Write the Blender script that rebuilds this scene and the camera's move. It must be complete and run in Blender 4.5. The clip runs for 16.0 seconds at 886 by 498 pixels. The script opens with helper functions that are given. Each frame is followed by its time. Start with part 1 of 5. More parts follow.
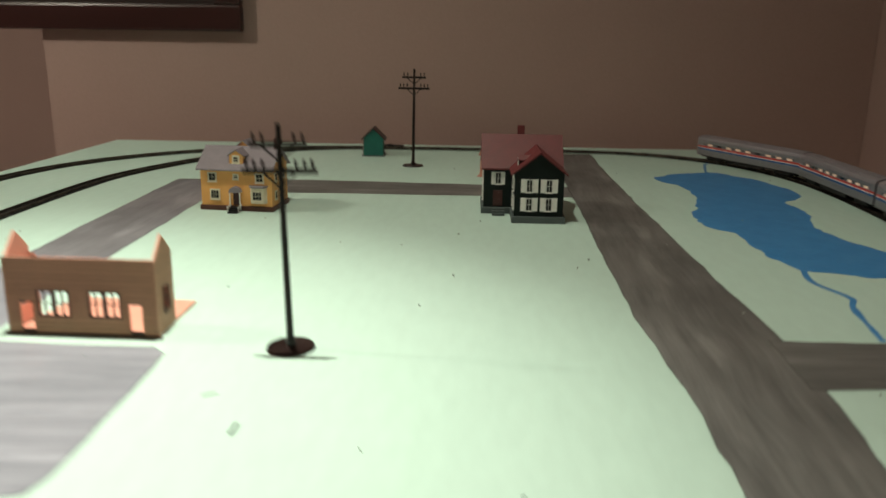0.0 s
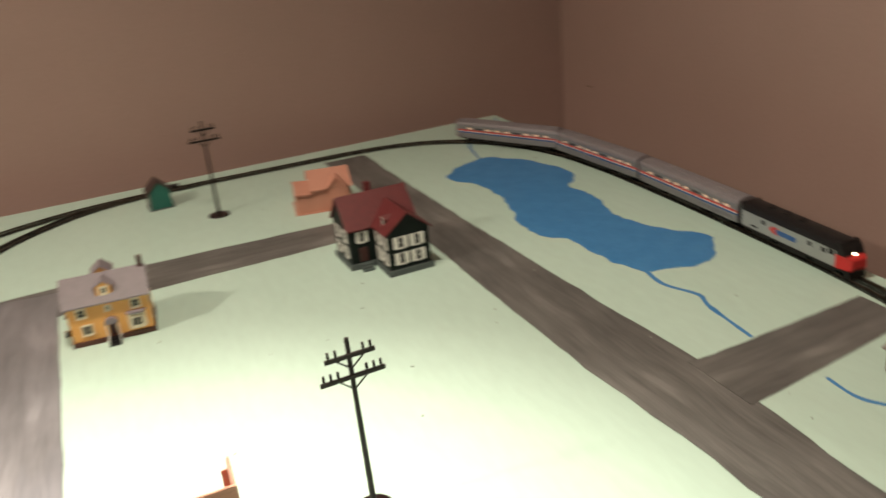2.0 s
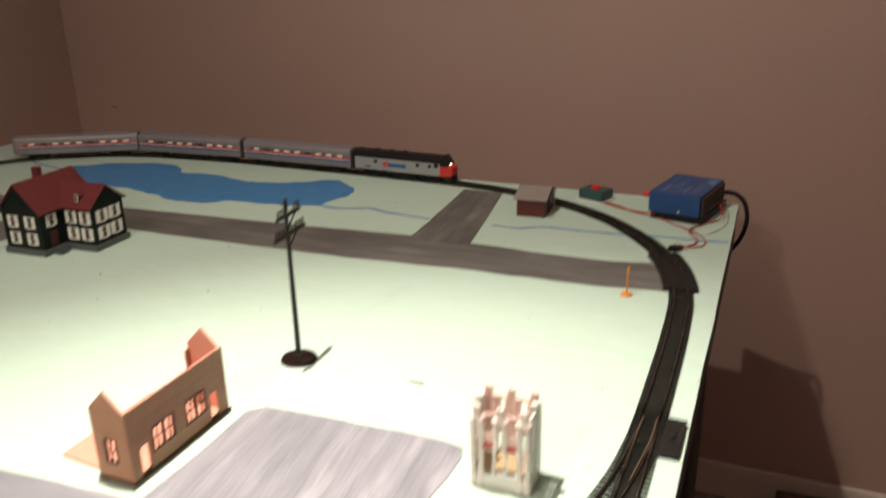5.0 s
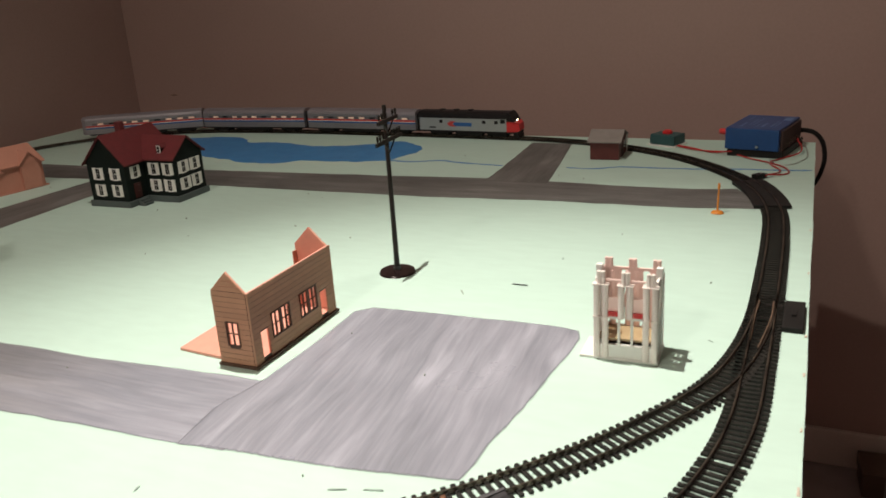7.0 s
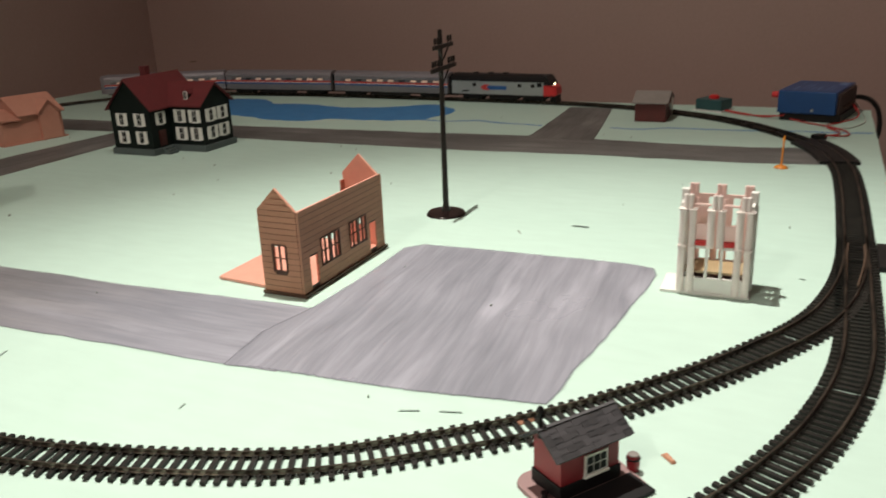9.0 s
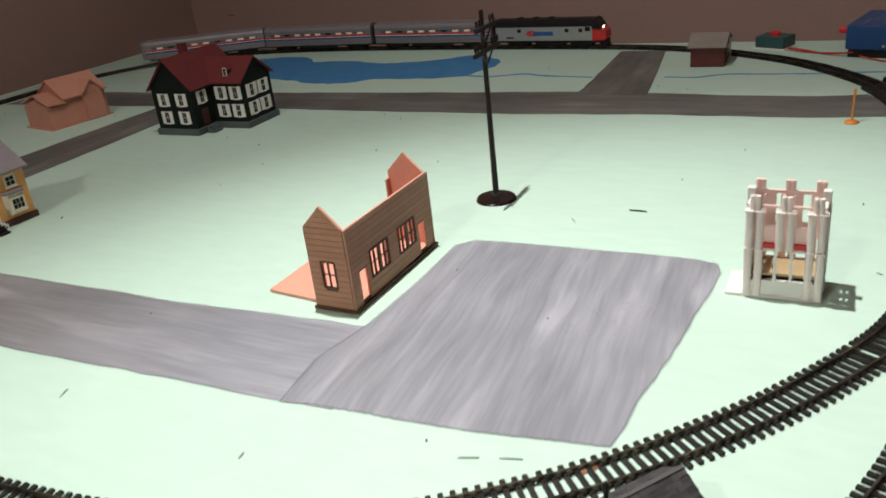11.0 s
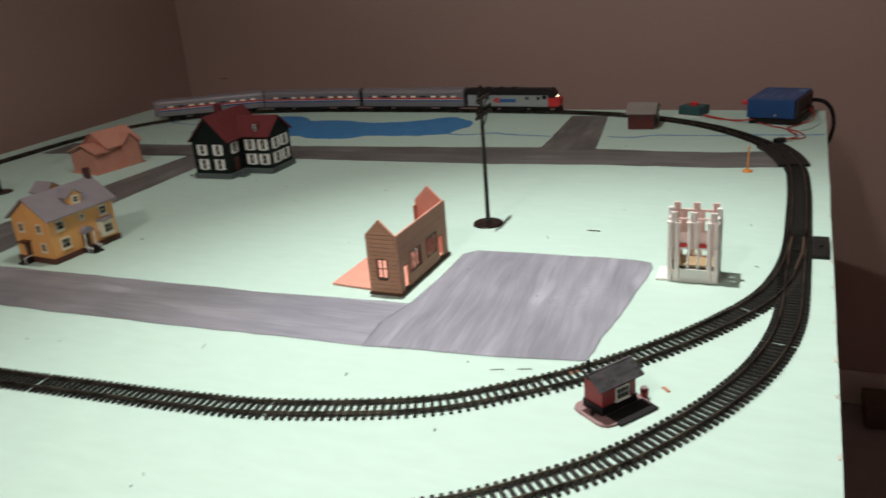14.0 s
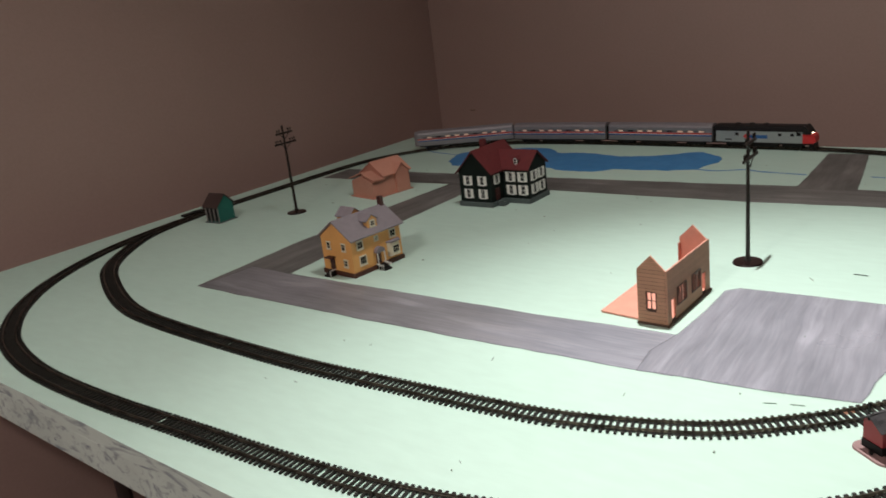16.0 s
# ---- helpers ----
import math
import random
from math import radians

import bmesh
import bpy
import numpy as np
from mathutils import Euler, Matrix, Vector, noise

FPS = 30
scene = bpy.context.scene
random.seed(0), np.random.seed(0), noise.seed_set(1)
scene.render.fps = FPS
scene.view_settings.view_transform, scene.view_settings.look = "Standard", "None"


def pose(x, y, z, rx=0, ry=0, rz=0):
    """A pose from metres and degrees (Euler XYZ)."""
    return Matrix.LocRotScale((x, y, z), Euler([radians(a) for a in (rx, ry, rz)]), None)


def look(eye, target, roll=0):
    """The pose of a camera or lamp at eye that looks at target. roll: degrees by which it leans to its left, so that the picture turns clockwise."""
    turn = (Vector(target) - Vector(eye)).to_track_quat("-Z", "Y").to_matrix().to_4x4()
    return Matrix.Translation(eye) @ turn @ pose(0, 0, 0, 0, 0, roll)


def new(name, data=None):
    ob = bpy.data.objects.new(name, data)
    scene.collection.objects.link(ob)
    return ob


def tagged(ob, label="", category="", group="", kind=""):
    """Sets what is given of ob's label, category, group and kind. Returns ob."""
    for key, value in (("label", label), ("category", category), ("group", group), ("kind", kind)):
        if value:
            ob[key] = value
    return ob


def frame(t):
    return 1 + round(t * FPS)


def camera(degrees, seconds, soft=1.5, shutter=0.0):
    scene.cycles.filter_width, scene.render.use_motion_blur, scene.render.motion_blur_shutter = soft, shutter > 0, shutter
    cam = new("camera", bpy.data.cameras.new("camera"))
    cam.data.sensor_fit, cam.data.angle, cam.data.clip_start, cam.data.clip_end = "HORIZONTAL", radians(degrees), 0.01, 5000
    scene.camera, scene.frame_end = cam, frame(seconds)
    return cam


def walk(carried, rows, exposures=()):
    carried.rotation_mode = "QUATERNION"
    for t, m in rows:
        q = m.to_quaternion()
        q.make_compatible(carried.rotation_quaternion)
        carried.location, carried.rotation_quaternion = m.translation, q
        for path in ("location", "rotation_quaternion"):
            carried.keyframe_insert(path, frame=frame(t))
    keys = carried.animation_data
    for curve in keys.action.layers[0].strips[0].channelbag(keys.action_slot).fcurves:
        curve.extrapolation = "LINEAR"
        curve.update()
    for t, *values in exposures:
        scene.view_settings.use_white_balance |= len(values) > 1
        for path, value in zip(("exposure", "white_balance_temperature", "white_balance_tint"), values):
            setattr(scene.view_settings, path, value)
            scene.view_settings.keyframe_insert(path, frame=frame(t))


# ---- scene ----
cam = camera(57.3, 16.0, 1.6, 0.9)
PATH = [
    (0, (0.159, -0.597, 0.247), (0.036, 1.33, -0.273), 0.8),
    (0.5, (0.070, -0.638, 0.387), (0.111, 1.239, -0.302), 0.6),
    (1, (-0.065, -0.649, 0.458), (0.256, 1.192, -0.258), -1.7),
    (1.5, (-0.116, -0.633, 0.489), (0.398, 1.16, -0.235), -3.0),
    (2, (-0.134, -0.575, 0.494), (0.533, 1.142, -0.283), -5.5),
    (2.5, (-0.246, -0.542, 0.501), (0.815, 0.971, -0.265), -4.8),
    (3, (-0.362, -0.571, 0.531), (0.951, 0.745, -0.208), -2.9),
    (3.5, (-0.442, -0.595, 0.507), (0.97, 0.636, -0.195), -2.5),
    (4, (-0.527, -0.604, 0.497), (0.975, 0.506, -0.22), -1.3),
    (4.5, (-0.578, -0.536, 0.484), (1.092, 0.31, -0.22), -1.5),
    (5, (-0.649, -0.447, 0.405), (1.077, 0.291, -0.284), -1.3),
    (7.5, (-0.713, -0.385, 0.267), (0.996, 0.444, -0.356), -4.1),
    (8, (-0.706, -0.365, 0.228), (1.048, 0.412, -0.338), -2.3),
    (8.5, (-0.707, -0.347, 0.225), (1.031, 0.447, -0.366), -1.9),
    (11, (-0.662, -0.32, 0.28), (0.917, 0.601, -0.532), -6.8),
    (11.5, (-0.734, -0.339, 0.311), (0.928, 0.452, -0.472), -6.3),
    (12, (-0.809, -0.363, 0.332), (0.913, 0.341, -0.401), -6.1),
    (12.5, (-0.859, -0.367, 0.345), (0.883, 0.323, -0.355), -5.6),
    (13, (-0.887, -0.368, 0.339), (0.848, 0.354, -0.344), -5.0),
    (13.5, (-0.907, -0.366, 0.334), (0.815, 0.388, -0.35), -4.7),
    (14, (-0.922, -0.37, 0.336), (0.774, 0.435, -0.355), -4.9),
    (14.5, (-0.955, -0.362, 0.348), (0.682, 0.567, -0.33), -5.8),
    (15, (-0.999, -0.352, 0.361), (0.545, 0.746, -0.279), -6.4),
    (15.5, (-1.021, -0.354, 0.377), (0.458, 0.847, -0.232), -6.9),
    (16, (-1.032, -0.357, 0.384), (0.417, 0.889, -0.207), -6.9),
]
EXPOSURES = [(0, 0.28, 7000, -4), (0.5, 0.34, 7000, -5), (1, 0.30, 7100, -5), (1.5, 0.66, 7400, 2), (2, 0.84, 7700, 6), (2.5, 0.70, 7800, 8), (3, 0.80, 7800, 10), (3.5, 0.92, 7800, 11), (4.5, 0.7, 7800, 12), (5, 0.53, 7550, 11),
             (7.5, 0.03, 6950, 8), (8.5, 0.0, 6900, 7), (11, -0.02, 6550, 5), (12, 0.0, 6450, 5), (14.5, -0.10, 6400, 7), (16, 0.0, 6400, 7)]
walk(cam, [(t, look(eye, target, roll)) for t, eye, target, roll in PATH], EXPOSURES)

# ---- light: one shaded lamp hanging over the table ----
world = bpy.data.worlds.new("world")
scene.world = world
world.use_nodes = True
world.node_tree.nodes["Background"].inputs[0].default_value = (0.9, 0.8, 0.7, 1)
world.node_tree.nodes["Background"].inputs[1].default_value = 0.006
LAMP, SECOND = (-0.085, 0.105, 1.33), (-1.67, 0.13, 1.33)


def downlight(name, place, aim, watts, degrees, color, size):
    d = bpy.data.lights.new(name, "SPOT")
    d.energy, d.color, d.shadow_soft_size = watts, color, size
    d.spot_size, d.spot_blend = radians(degrees), 1.0
    new(name, d).matrix_world = look(place, aim)


# a reflector bulb tipped towards the near corner, with its wide spill, and a second one further into the room
downlight("ceiling_lamp", LAMP, (-0.33, -0.24, 0), 80.0, 66, (1.0, 0.99, 0.94), 0.013)
downlight("ceiling_lamp_spill", LAMP, (-0.10, -0.42, 0), 28.0, 176, (1.0, 0.95, 0.88), 0.013)
downlight("room_lamp_spill", SECOND, (-1.50, 0.42, 0), 42.0, 150, (1.0, 0.91, 0.85), 0.06)
room = bpy.data.lights.new("room_lamp", "POINT")
room.energy, room.color, room.shadow_soft_size = 10.0, (1.0, 0.91, 0.85), 0.06
new("room_lamp", room).location = SECOND


# ---- materials ----
def mat(name, color, rough=0.5, metal=0.0, second=None, scale=40.0, stretch=(1, 1, 1), amount=0.5, bump=0.0, bump_scale=200.0,
        rough_to=None, island=0.0, coat=0.0):
    m = bpy.data.materials.new(name)
    m.use_nodes = True
    nt = m.node_tree
    n, l = nt.nodes, nt.links
    b = n["Principled BSDF"]
    b.inputs["Roughness"].default_value, b.inputs["Metallic"].default_value = rough, metal
    b.inputs["Coat Weight"].default_value = coat
    co = n.new("ShaderNodeTexCoord")
    mp = n.new("ShaderNodeMapping")
    mp.inputs["Scale"].default_value = stretch
    l.new(co.outputs["Object"], mp.inputs[0])
    big = n.new("ShaderNodeTexNoise")
    big.inputs["Scale"].default_value, big.inputs["Detail"].default_value = scale, 6
    l.new(mp.outputs[0], big.inputs[0])
    fine = n.new("ShaderNodeTexNoise")
    fine.inputs["Scale"].default_value, fine.inputs["Detail"].default_value = bump_scale, 4
    l.new(mp.outputs[0], fine.inputs[0])
    ramp = n.new("ShaderNodeMapRange")
    ramp.inputs[1].default_value, ramp.inputs[2].default_value = 0.35, 0.65
    ramp.inputs[3].default_value, ramp.inputs[4].default_value = 0.0, amount
    l.new(big.outputs[0], ramp.inputs[0])
    second = second or tuple(c * 0.7 for c in color)
    mix = n.new("ShaderNodeMix")
    mix.data_type = "RGBA"
    mix.inputs[6].default_value, mix.inputs[7].default_value = (*color, 1), (*second, 1)
    l.new(ramp.outputs[0], mix.inputs[0])
    out = mix.outputs[2]
    hsv = n.new("ShaderNodeHueSaturation")
    val = n.new("ShaderNodeMapRange")
    val.inputs[3].default_value, val.inputs[4].default_value = 0.93, 1.07
    l.new(fine.outputs[0], val.inputs[0])
    l.new(val.outputs[0], hsv.inputs["Value"])
    l.new(out, hsv.inputs["Color"])
    out = hsv.outputs[0]
    if island:
        info = n.new("ShaderNodeObjectInfo")
        mr = n.new("ShaderNodeMapRange")
        mr.inputs[3].default_value, mr.inputs[4].default_value = 1 - island, 1 + island
        l.new(info.outputs["Random"], mr.inputs[0])
        h2 = n.new("ShaderNodeHueSaturation")
        l.new(mr.outputs[0], h2.inputs["Value"])
        l.new(out, h2.inputs["Color"])
        out = h2.outputs[0]
    l.new(out, b.inputs["Base Color"])
    if rough_to is not None:
        rr = n.new("ShaderNodeMapRange")
        rr.inputs[1].default_value, rr.inputs[2].default_value = 0.35, 0.65
        rr.inputs[3].default_value, rr.inputs[4].default_value = rough, rough_to
        l.new(big.outputs[0], rr.inputs[0])
        l.new(rr.outputs[0], b.inputs["Roughness"])
    if bump:
        bp = n.new("ShaderNodeBump")
        bp.inputs["Strength"].default_value, bp.inputs["Distance"].default_value = bump, 0.001
        l.new(fine.outputs[0], bp.inputs["Height"])
        l.new(bp.outputs[0], b.inputs["Normal"])
    return m


def brushed(name, dark, light, rough=0.36, blotch=0.35, gloss=0.2, over=None):
    """Thin brushed-on paint: fine and broad strokes along local x, with thick and thin patches."""
    m = bpy.data.materials.new(name)
    m.use_nodes = True
    n, l = m.node_tree.nodes, m.node_tree.links
    b = n["Principled BSDF"]
    co = n.new("ShaderNodeTexCoord")
    # strokes of the hand are never quite straight
    drift = n.new("ShaderNodeTexNoise")
    drift.inputs["Scale"].default_value, drift.inputs["Detail"].default_value = 7.0, 2
    l.new(co.outputs["Object"], drift.inputs[0])
    sway = n.new("ShaderNodeVectorMath")
    sway.operation = "MULTIPLY_ADD"
    sway.inputs[1].default_value = (0.016, 0.016, 0.0)
    l.new(drift.outputs["Color"], sway.inputs[0])
    l.new(co.outputs["Object"], sway.inputs[2])

    def field(scale, stretch, detail, lo, hi):
        mp = n.new("ShaderNodeMapping")
        mp.inputs["Scale"].default_value = stretch
        l.new(sway.outputs[0], mp.inputs[0])
        t = n.new("ShaderNodeTexNoise")
        t.inputs["Scale"].default_value, t.inputs["Detail"].default_value = scale, detail
        l.new(mp.outputs[0], t.inputs[0])
        r = n.new("ShaderNodeMapRange")
        r.inputs[1].default_value, r.inputs[2].default_value = lo, hi
        l.new(t.outputs[0], r.inputs[0])
        return r.outputs[0]

    def both(op, a, c):
        q = n.new("ShaderNodeMath")
        q.operation = op
        for k, v in enumerate((a, c)):
            if isinstance(v, float):
                q.inputs[k].default_value = v
            else:
                l.new(v, q.inputs[k])
        return q.outputs[0]

    fine = field(300, (0.06, 1, 1), 5, 0.33, 0.67)
    broad = field(62, (0.11, 1, 1), 3, 0.30, 0.70)
    patch = field(9, (0.7, 1, 1), 5, 0.30, 0.72)
    f = both("ADD", both("MULTIPLY", fine, 0.20), both("ADD", both("MULTIPLY", broad, 0.80 - blotch), both("MULTIPLY", patch, blotch)))
    # paler smears drawn out along the strokes
    drag = field(30, (0.22, 1.2, 1), 7, 0.56, 0.72)
    f = both("ADD", f, both("MULTIPLY", drag, 0.5))
    mix = n.new("ShaderNodeMix")
    mix.data_type = "RGBA"
    mix.inputs[6].default_value, mix.inputs[7].default_value = (*dark, 1), (*light, 1)
    l.new(f, mix.inputs[0])
    tone = mix.outputs[2]
    if over:
        # a second, paler paint brushed over one end of the patch
        dark2, light2, start, end = over
        along_x = n.new("ShaderNodeSeparateXYZ")
        l.new(co.outputs["Object"], along_x.inputs[0])
        fade = n.new("ShaderNodeMapRange")
        fade.inputs[1].default_value, fade.inputs[2].default_value = start, end
        l.new(both("ADD", along_x.outputs[0], both("MULTIPLY", both("SUBTRACT", broad, 0.5), 0.09)), fade.inputs[0])
        top = n.new("ShaderNodeMix")
        top.data_type = "RGBA"
        top.inputs[6].default_value, top.inputs[7].default_value = (*dark2, 1), (*light2, 1)
        l.new(f, top.inputs[0])
        join = n.new("ShaderNodeMix")
        join.data_type = "RGBA"
        l.new(fade.outputs[0], join.inputs[0])
        l.new(tone, join.inputs[6])
        l.new(top.outputs[2], join.inputs[7])
        tone = join.outputs[2]
    l.new(tone, b.inputs["Base Color"])
    l.new(both("SUBTRACT", rough + gloss / 2, both("MULTIPLY", patch, gloss)), b.inputs["Roughness"])
    bp = n.new("ShaderNodeBump")
    bp.inputs["Strength"].default_value, bp.inputs["Distance"].default_value = 0.3, 0.0006
    l.new(both("ADD", fine, broad), bp.inputs["Height"])
    l.new(bp.outputs[0], b.inputs["Normal"])
    # the paint thins out over the last few millimetres of its edge
    rim = n.new("ShaderNodeAttribute")
    rim.attribute_name = "cover"
    thin = n.new("ShaderNodeMapRange")
    thin.inputs[1].default_value, thin.inputs[2].default_value = 0.12, 0.42
    l.new(both("ADD", both("MULTIPLY", rim.outputs["Fac"], 0.90), both("MULTIPLY", fine, 0.10)), thin.inputs[0])
    l.new(thin.outputs[0], b.inputs["Alpha"])
    return m


def scuffed(name, paint, grime):
    """Thin pale paint on a raw board edge: grey smears drawn along the board, dark nicks, soft bloom."""
    m = mat(name, paint, 0.6, 0, tuple(c * 0.8 for c in paint), 9, (1, 0.6, 1), 0.8, 0.4, 140)
    n, l = m.node_tree.nodes, m.node_tree.links
    b = n["Principled BSDF"]
    under = b.inputs["Base Color"].links[0].from_socket
    co = n.new("ShaderNodeTexCoord")
    for scale, stretch, lo, hi, most, warp in ((38, (1, 0.33, 1.5), 0.53, 0.66, 0.75, 1.6), (120, (1, 0.16, 1.0), 0.58, 0.70, 0.85, 0.6)):
        mp = n.new("ShaderNodeMapping")
        mp.inputs["Scale"].default_value = stretch
        mp.inputs["Rotation"].default_value = (0.30, 0, 0)
        l.new(co.outputs["Object"], mp.inputs[0])
        t = n.new("ShaderNodeTexNoise")
        t.inputs["Scale"].default_value, t.inputs["Detail"].default_value, t.inputs["Distortion"].default_value = scale, 5, warp
        l.new(mp.outputs[0], t.inputs[0])
        r = n.new("ShaderNodeMapRange")
        r.inputs[1].default_value, r.inputs[2].default_value, r.inputs[4].default_value = lo, hi, most
        l.new(t.outputs[0], r.inputs[0])
        mix = n.new("ShaderNodeMix")
        mix.data_type = "RGBA"
        mix.inputs[7].default_value = (*grime, 1)
        l.new(r.outputs[0], mix.inputs[0])
        l.new(under, mix.inputs[6])
        under = mix.outputs[2]
    l.new(under, b.inputs["Base Color"])
    return m


def glow(name, color, strength):
    m = mat(name, color, 0.3)
    b = m.node_tree.nodes["Principled BSDF"]
    b.inputs["Emission Color"].default_value = (*color, 1)
    b.inputs["Emission Strength"].default_value = strength
    return m


TABLE = mat("table_paint", (0.515, 0.665, 0.595), 0.48, 0, (0.47, 0.618, 0.548), 5.0, (1, 0.3, 1), amount=0.8, bump=0.12, bump_scale=90, rough_to=0.62)
TABLE_SIDE = scuffed("table_side_paint", (0.66, 0.74, 0.69), (0.20, 0.23, 0.27))
# shade put into the colour: near-black copy for the unlit table sides
TABLE_SIDE_SHADE = mat("table_side_black", (0.020, 0.020, 0.022), 0.6, 0, (0.05, 0.045, 0.04), 20, bump=0.3)
WALL = mat("wall_paint", (0.40, 0.272, 0.243), 0.7, 0, (0.36, 0.246, 0.218), 2.2, amount=0.6, bump=0.15, bump_scale=160)
CEIL = mat("ceiling_paint", (0.80, 0.77, 0.73), 0.8, 0, (0.76, 0.73, 0.69), 3)
FLOOR = mat("carpet", (0.34, 0.265, 0.26), 0.95, 0, (0.25, 0.195, 0.19), 14, bump=0.9, bump_scale=420)
BASEB = mat("baseboard_paint", (0.66, 0.57, 0.53), 0.45, 0, (0.58, 0.50, 0.46), 8)
ROAD = brushed("road_paint", (0.056, 0.053, 0.052), (0.205, 0.197, 0.192), 0.45, 0.36)
ROAD2 = brushed("road_paint_thin", (0.105, 0.100, 0.108), (0.285, 0.272, 0.300), 0.40, 0.45, over=((0.150, 0.152, 0.182), (0.395, 0.385, 0.450), -0.10, -0.27))
LOT = brushed("lot_paint", (0.150, 0.152, 0.182), (0.395, 0.385, 0.450), 0.36, 0.42, 0.3)
LAKE = mat("lake_paint", (0.04, 0.205, 0.47), 0.5, 0, (0.06, 0.245, 0.52), 30, amount=0.8, bump=0.2, bump_scale=120)
BLACK = mat("black_plastic", (0.009, 0.008, 0.008), 0.52, 0, (0.02, 0.018, 0.017), 60)
TIE = mat("sleeper_plastic", (0.013, 0.012, 0.011), 0.5, 0, (0.03, 0.026, 0.022), 80, island=0.25)
RAIL = mat("tarnished_rail", (0.185, 0.150, 0.120), 0.30, 0.85, (0.045, 0.037, 0.031), 45, amount=0.95)
COPPER = mat("bright_rail", (0.50, 0.36, 0.27), 0.3, 0.9, (0.3, 0.22, 0.16), 60)
STEEL = mat("steel", (0.75, 0.74, 0.72), 0.3, 1.0, (0.6, 0.6, 0.6), 60)
POLE = mat("pole_plastic", (0.016, 0.011, 0.010), 0.38, 0, (0.028, 0.02, 0.016), 70)
DISC = mat("pole_base_plastic", (0.012, 0.006, 0.006), 0.26, 0, (0.018, 0.009, 0.008), 50)
DKGREEN = mat("dark_green_plastic", (0.004, 0.008, 0.007), 0.5, 0, (0.007, 0.013, 0.011), 120, bump=0.15, bump_scale=900)
MAROON = mat("maroon_roof", (0.13, 0.019, 0.022), 0.5, 0, (0.09, 0.016, 0.018), 90, bump=0.35, bump_scale=500)
WHITE = mat("white_plastic", (0.80, 0.78, 0.75), 0.4, 0, (0.73, 0.71, 0.68), 90)
CREAM = mat("cream_plastic", (0.74, 0.68, 0.54), 0.45, 0, (0.58, 0.5, 0.36), 90)
PANE = mat("dark_pane", (0.009, 0.010, 0.011), 0.5, 0)
SLATE = mat("grey_green_base", (0.085, 0.105, 0.105), 0.6, 0, (0.06, 0.075, 0.075), 100)
DOORRED = mat("brown_red_door", (0.06, 0.014, 0.012), 0.45)
YELLOW = mat("ochre_plastic", (0.78, 0.39, 0.125), 0.5, 0, (0.70, 0.34, 0.10), 60, bump=0.2, bump_scale=700)
LILAC = mat("grey_lilac_roof", (0.235, 0.20, 0.225), 0.55, 0, (0.19, 0.165, 0.185), 80, bump=0.4, bump_scale=600)
BROWN = mat("brown_base", (0.085, 0.026, 0.016), 0.55)
SALMON = mat("salmon_plastic", (0.54, 0.25, 0.185), 0.5, 0, (0.47, 0.21, 0.155), 50, bump=0.15, bump_scale=600)
PINK = mat("bare_pink_plastic", (0.74, 0.345, 0.265), 0.5, 0, (0.68, 0.30, 0.23), 60)
PINKISH = mat("translucent_pink_white", (0.88, 0.62, 0.58), 0.4, 0, (0.82, 0.57, 0.53), 80)
TAN = mat("tan_clapboard", (0.50, 0.268, 0.168), 0.6, 0, (0.42, 0.225, 0.14), 60, bump=0.2, bump_scale=500, island=0.06)
UMBER = mat("umber_trim", (0.10, 0.052, 0.034), 0.55, 0, (0.07, 0.038, 0.026), 90)
TEAL = mat("teal_plastic", (0.012, 0.13, 0.10), 0.5, 0, (0.01, 0.10, 0.08), 80)
DKROOF = mat("dark_brown_roof", (0.05, 0.026, 0.024), 0.6)
BARN = mat("barn_red_plastic", (0.105, 0.018, 0.016), 0.5, 0, (0.075, 0.014, 0.012), 80)
GREYROOF = mat("warm_grey_roof", (0.26, 0.225, 0.21), 0.65, 0, (0.2, 0.175, 0.165), 70, bump=0.3, bump_scale=500)
FLOORTAN = mat("tan_floor_plastic", (0.40, 0.29, 0.17), 0.5, 0, (0.33, 0.23, 0.13), 80)
HUTRED = mat("hut_red_plastic", (0.27, 0.012, 0.02), 0.45, 0, (0.21, 0.010, 0.015), 90)
SHINGLE = mat("charcoal_shingle", (0.052, 0.047, 0.052), 0.6, 0, (0.03, 0.028, 0.032), 120, island=0.3)
HUTBASE = mat("charcoal_base", (0.011, 0.010, 0.011), 0.55)
BLUSH = mat("blush_white_plastic", (0.86, 0.765, 0.735), 0.4, 0, (0.80, 0.71, 0.68), 80)
PLATE = mat("mauve_plate", (0.33, 0.20, 0.20), 0.6)
BLUE = mat("blue_metal", (0.009, 0.058, 0.20), 0.38, 0, (0.008, 0.045, 0.16), 40)
PRINT = mat("pale_print", (0.13, 0.22, 0.42), 0.45)
GREYTEAL = mat("grey_teal_plastic", (0.03, 0.085, 0.09), 0.5)
RED = mat("red_plastic", (0.60, 0.025, 0.028), 0.35)
ORANGE = mat("orange_plastic", (0.72, 0.24, 0.03), 0.45)
WIRE = mat("red_wire", (0.45, 0.03, 0.028), 0.4)
LEG = mat("grey_brown_steel", (0.06, 0.045, 0.04), 0.45, 0.4)
SILVER = mat("silver_paint", (0.29, 0.283, 0.30), 0.38, 0.5, (0.24, 0.235, 0.25), 40)
CARROOF = mat("silver_roof", (0.29, 0.262, 0.285), 0.5, 0.3, (0.23, 0.21, 0.228), 40)
LOCOSIDE = mat("pale_silver", (0.33, 0.355, 0.358), 0.4, 0.2, (0.28, 0.30, 0.30), 40)
LOCOROOF = mat("loco_black", (0.016, 0.014, 0.015), 0.4)
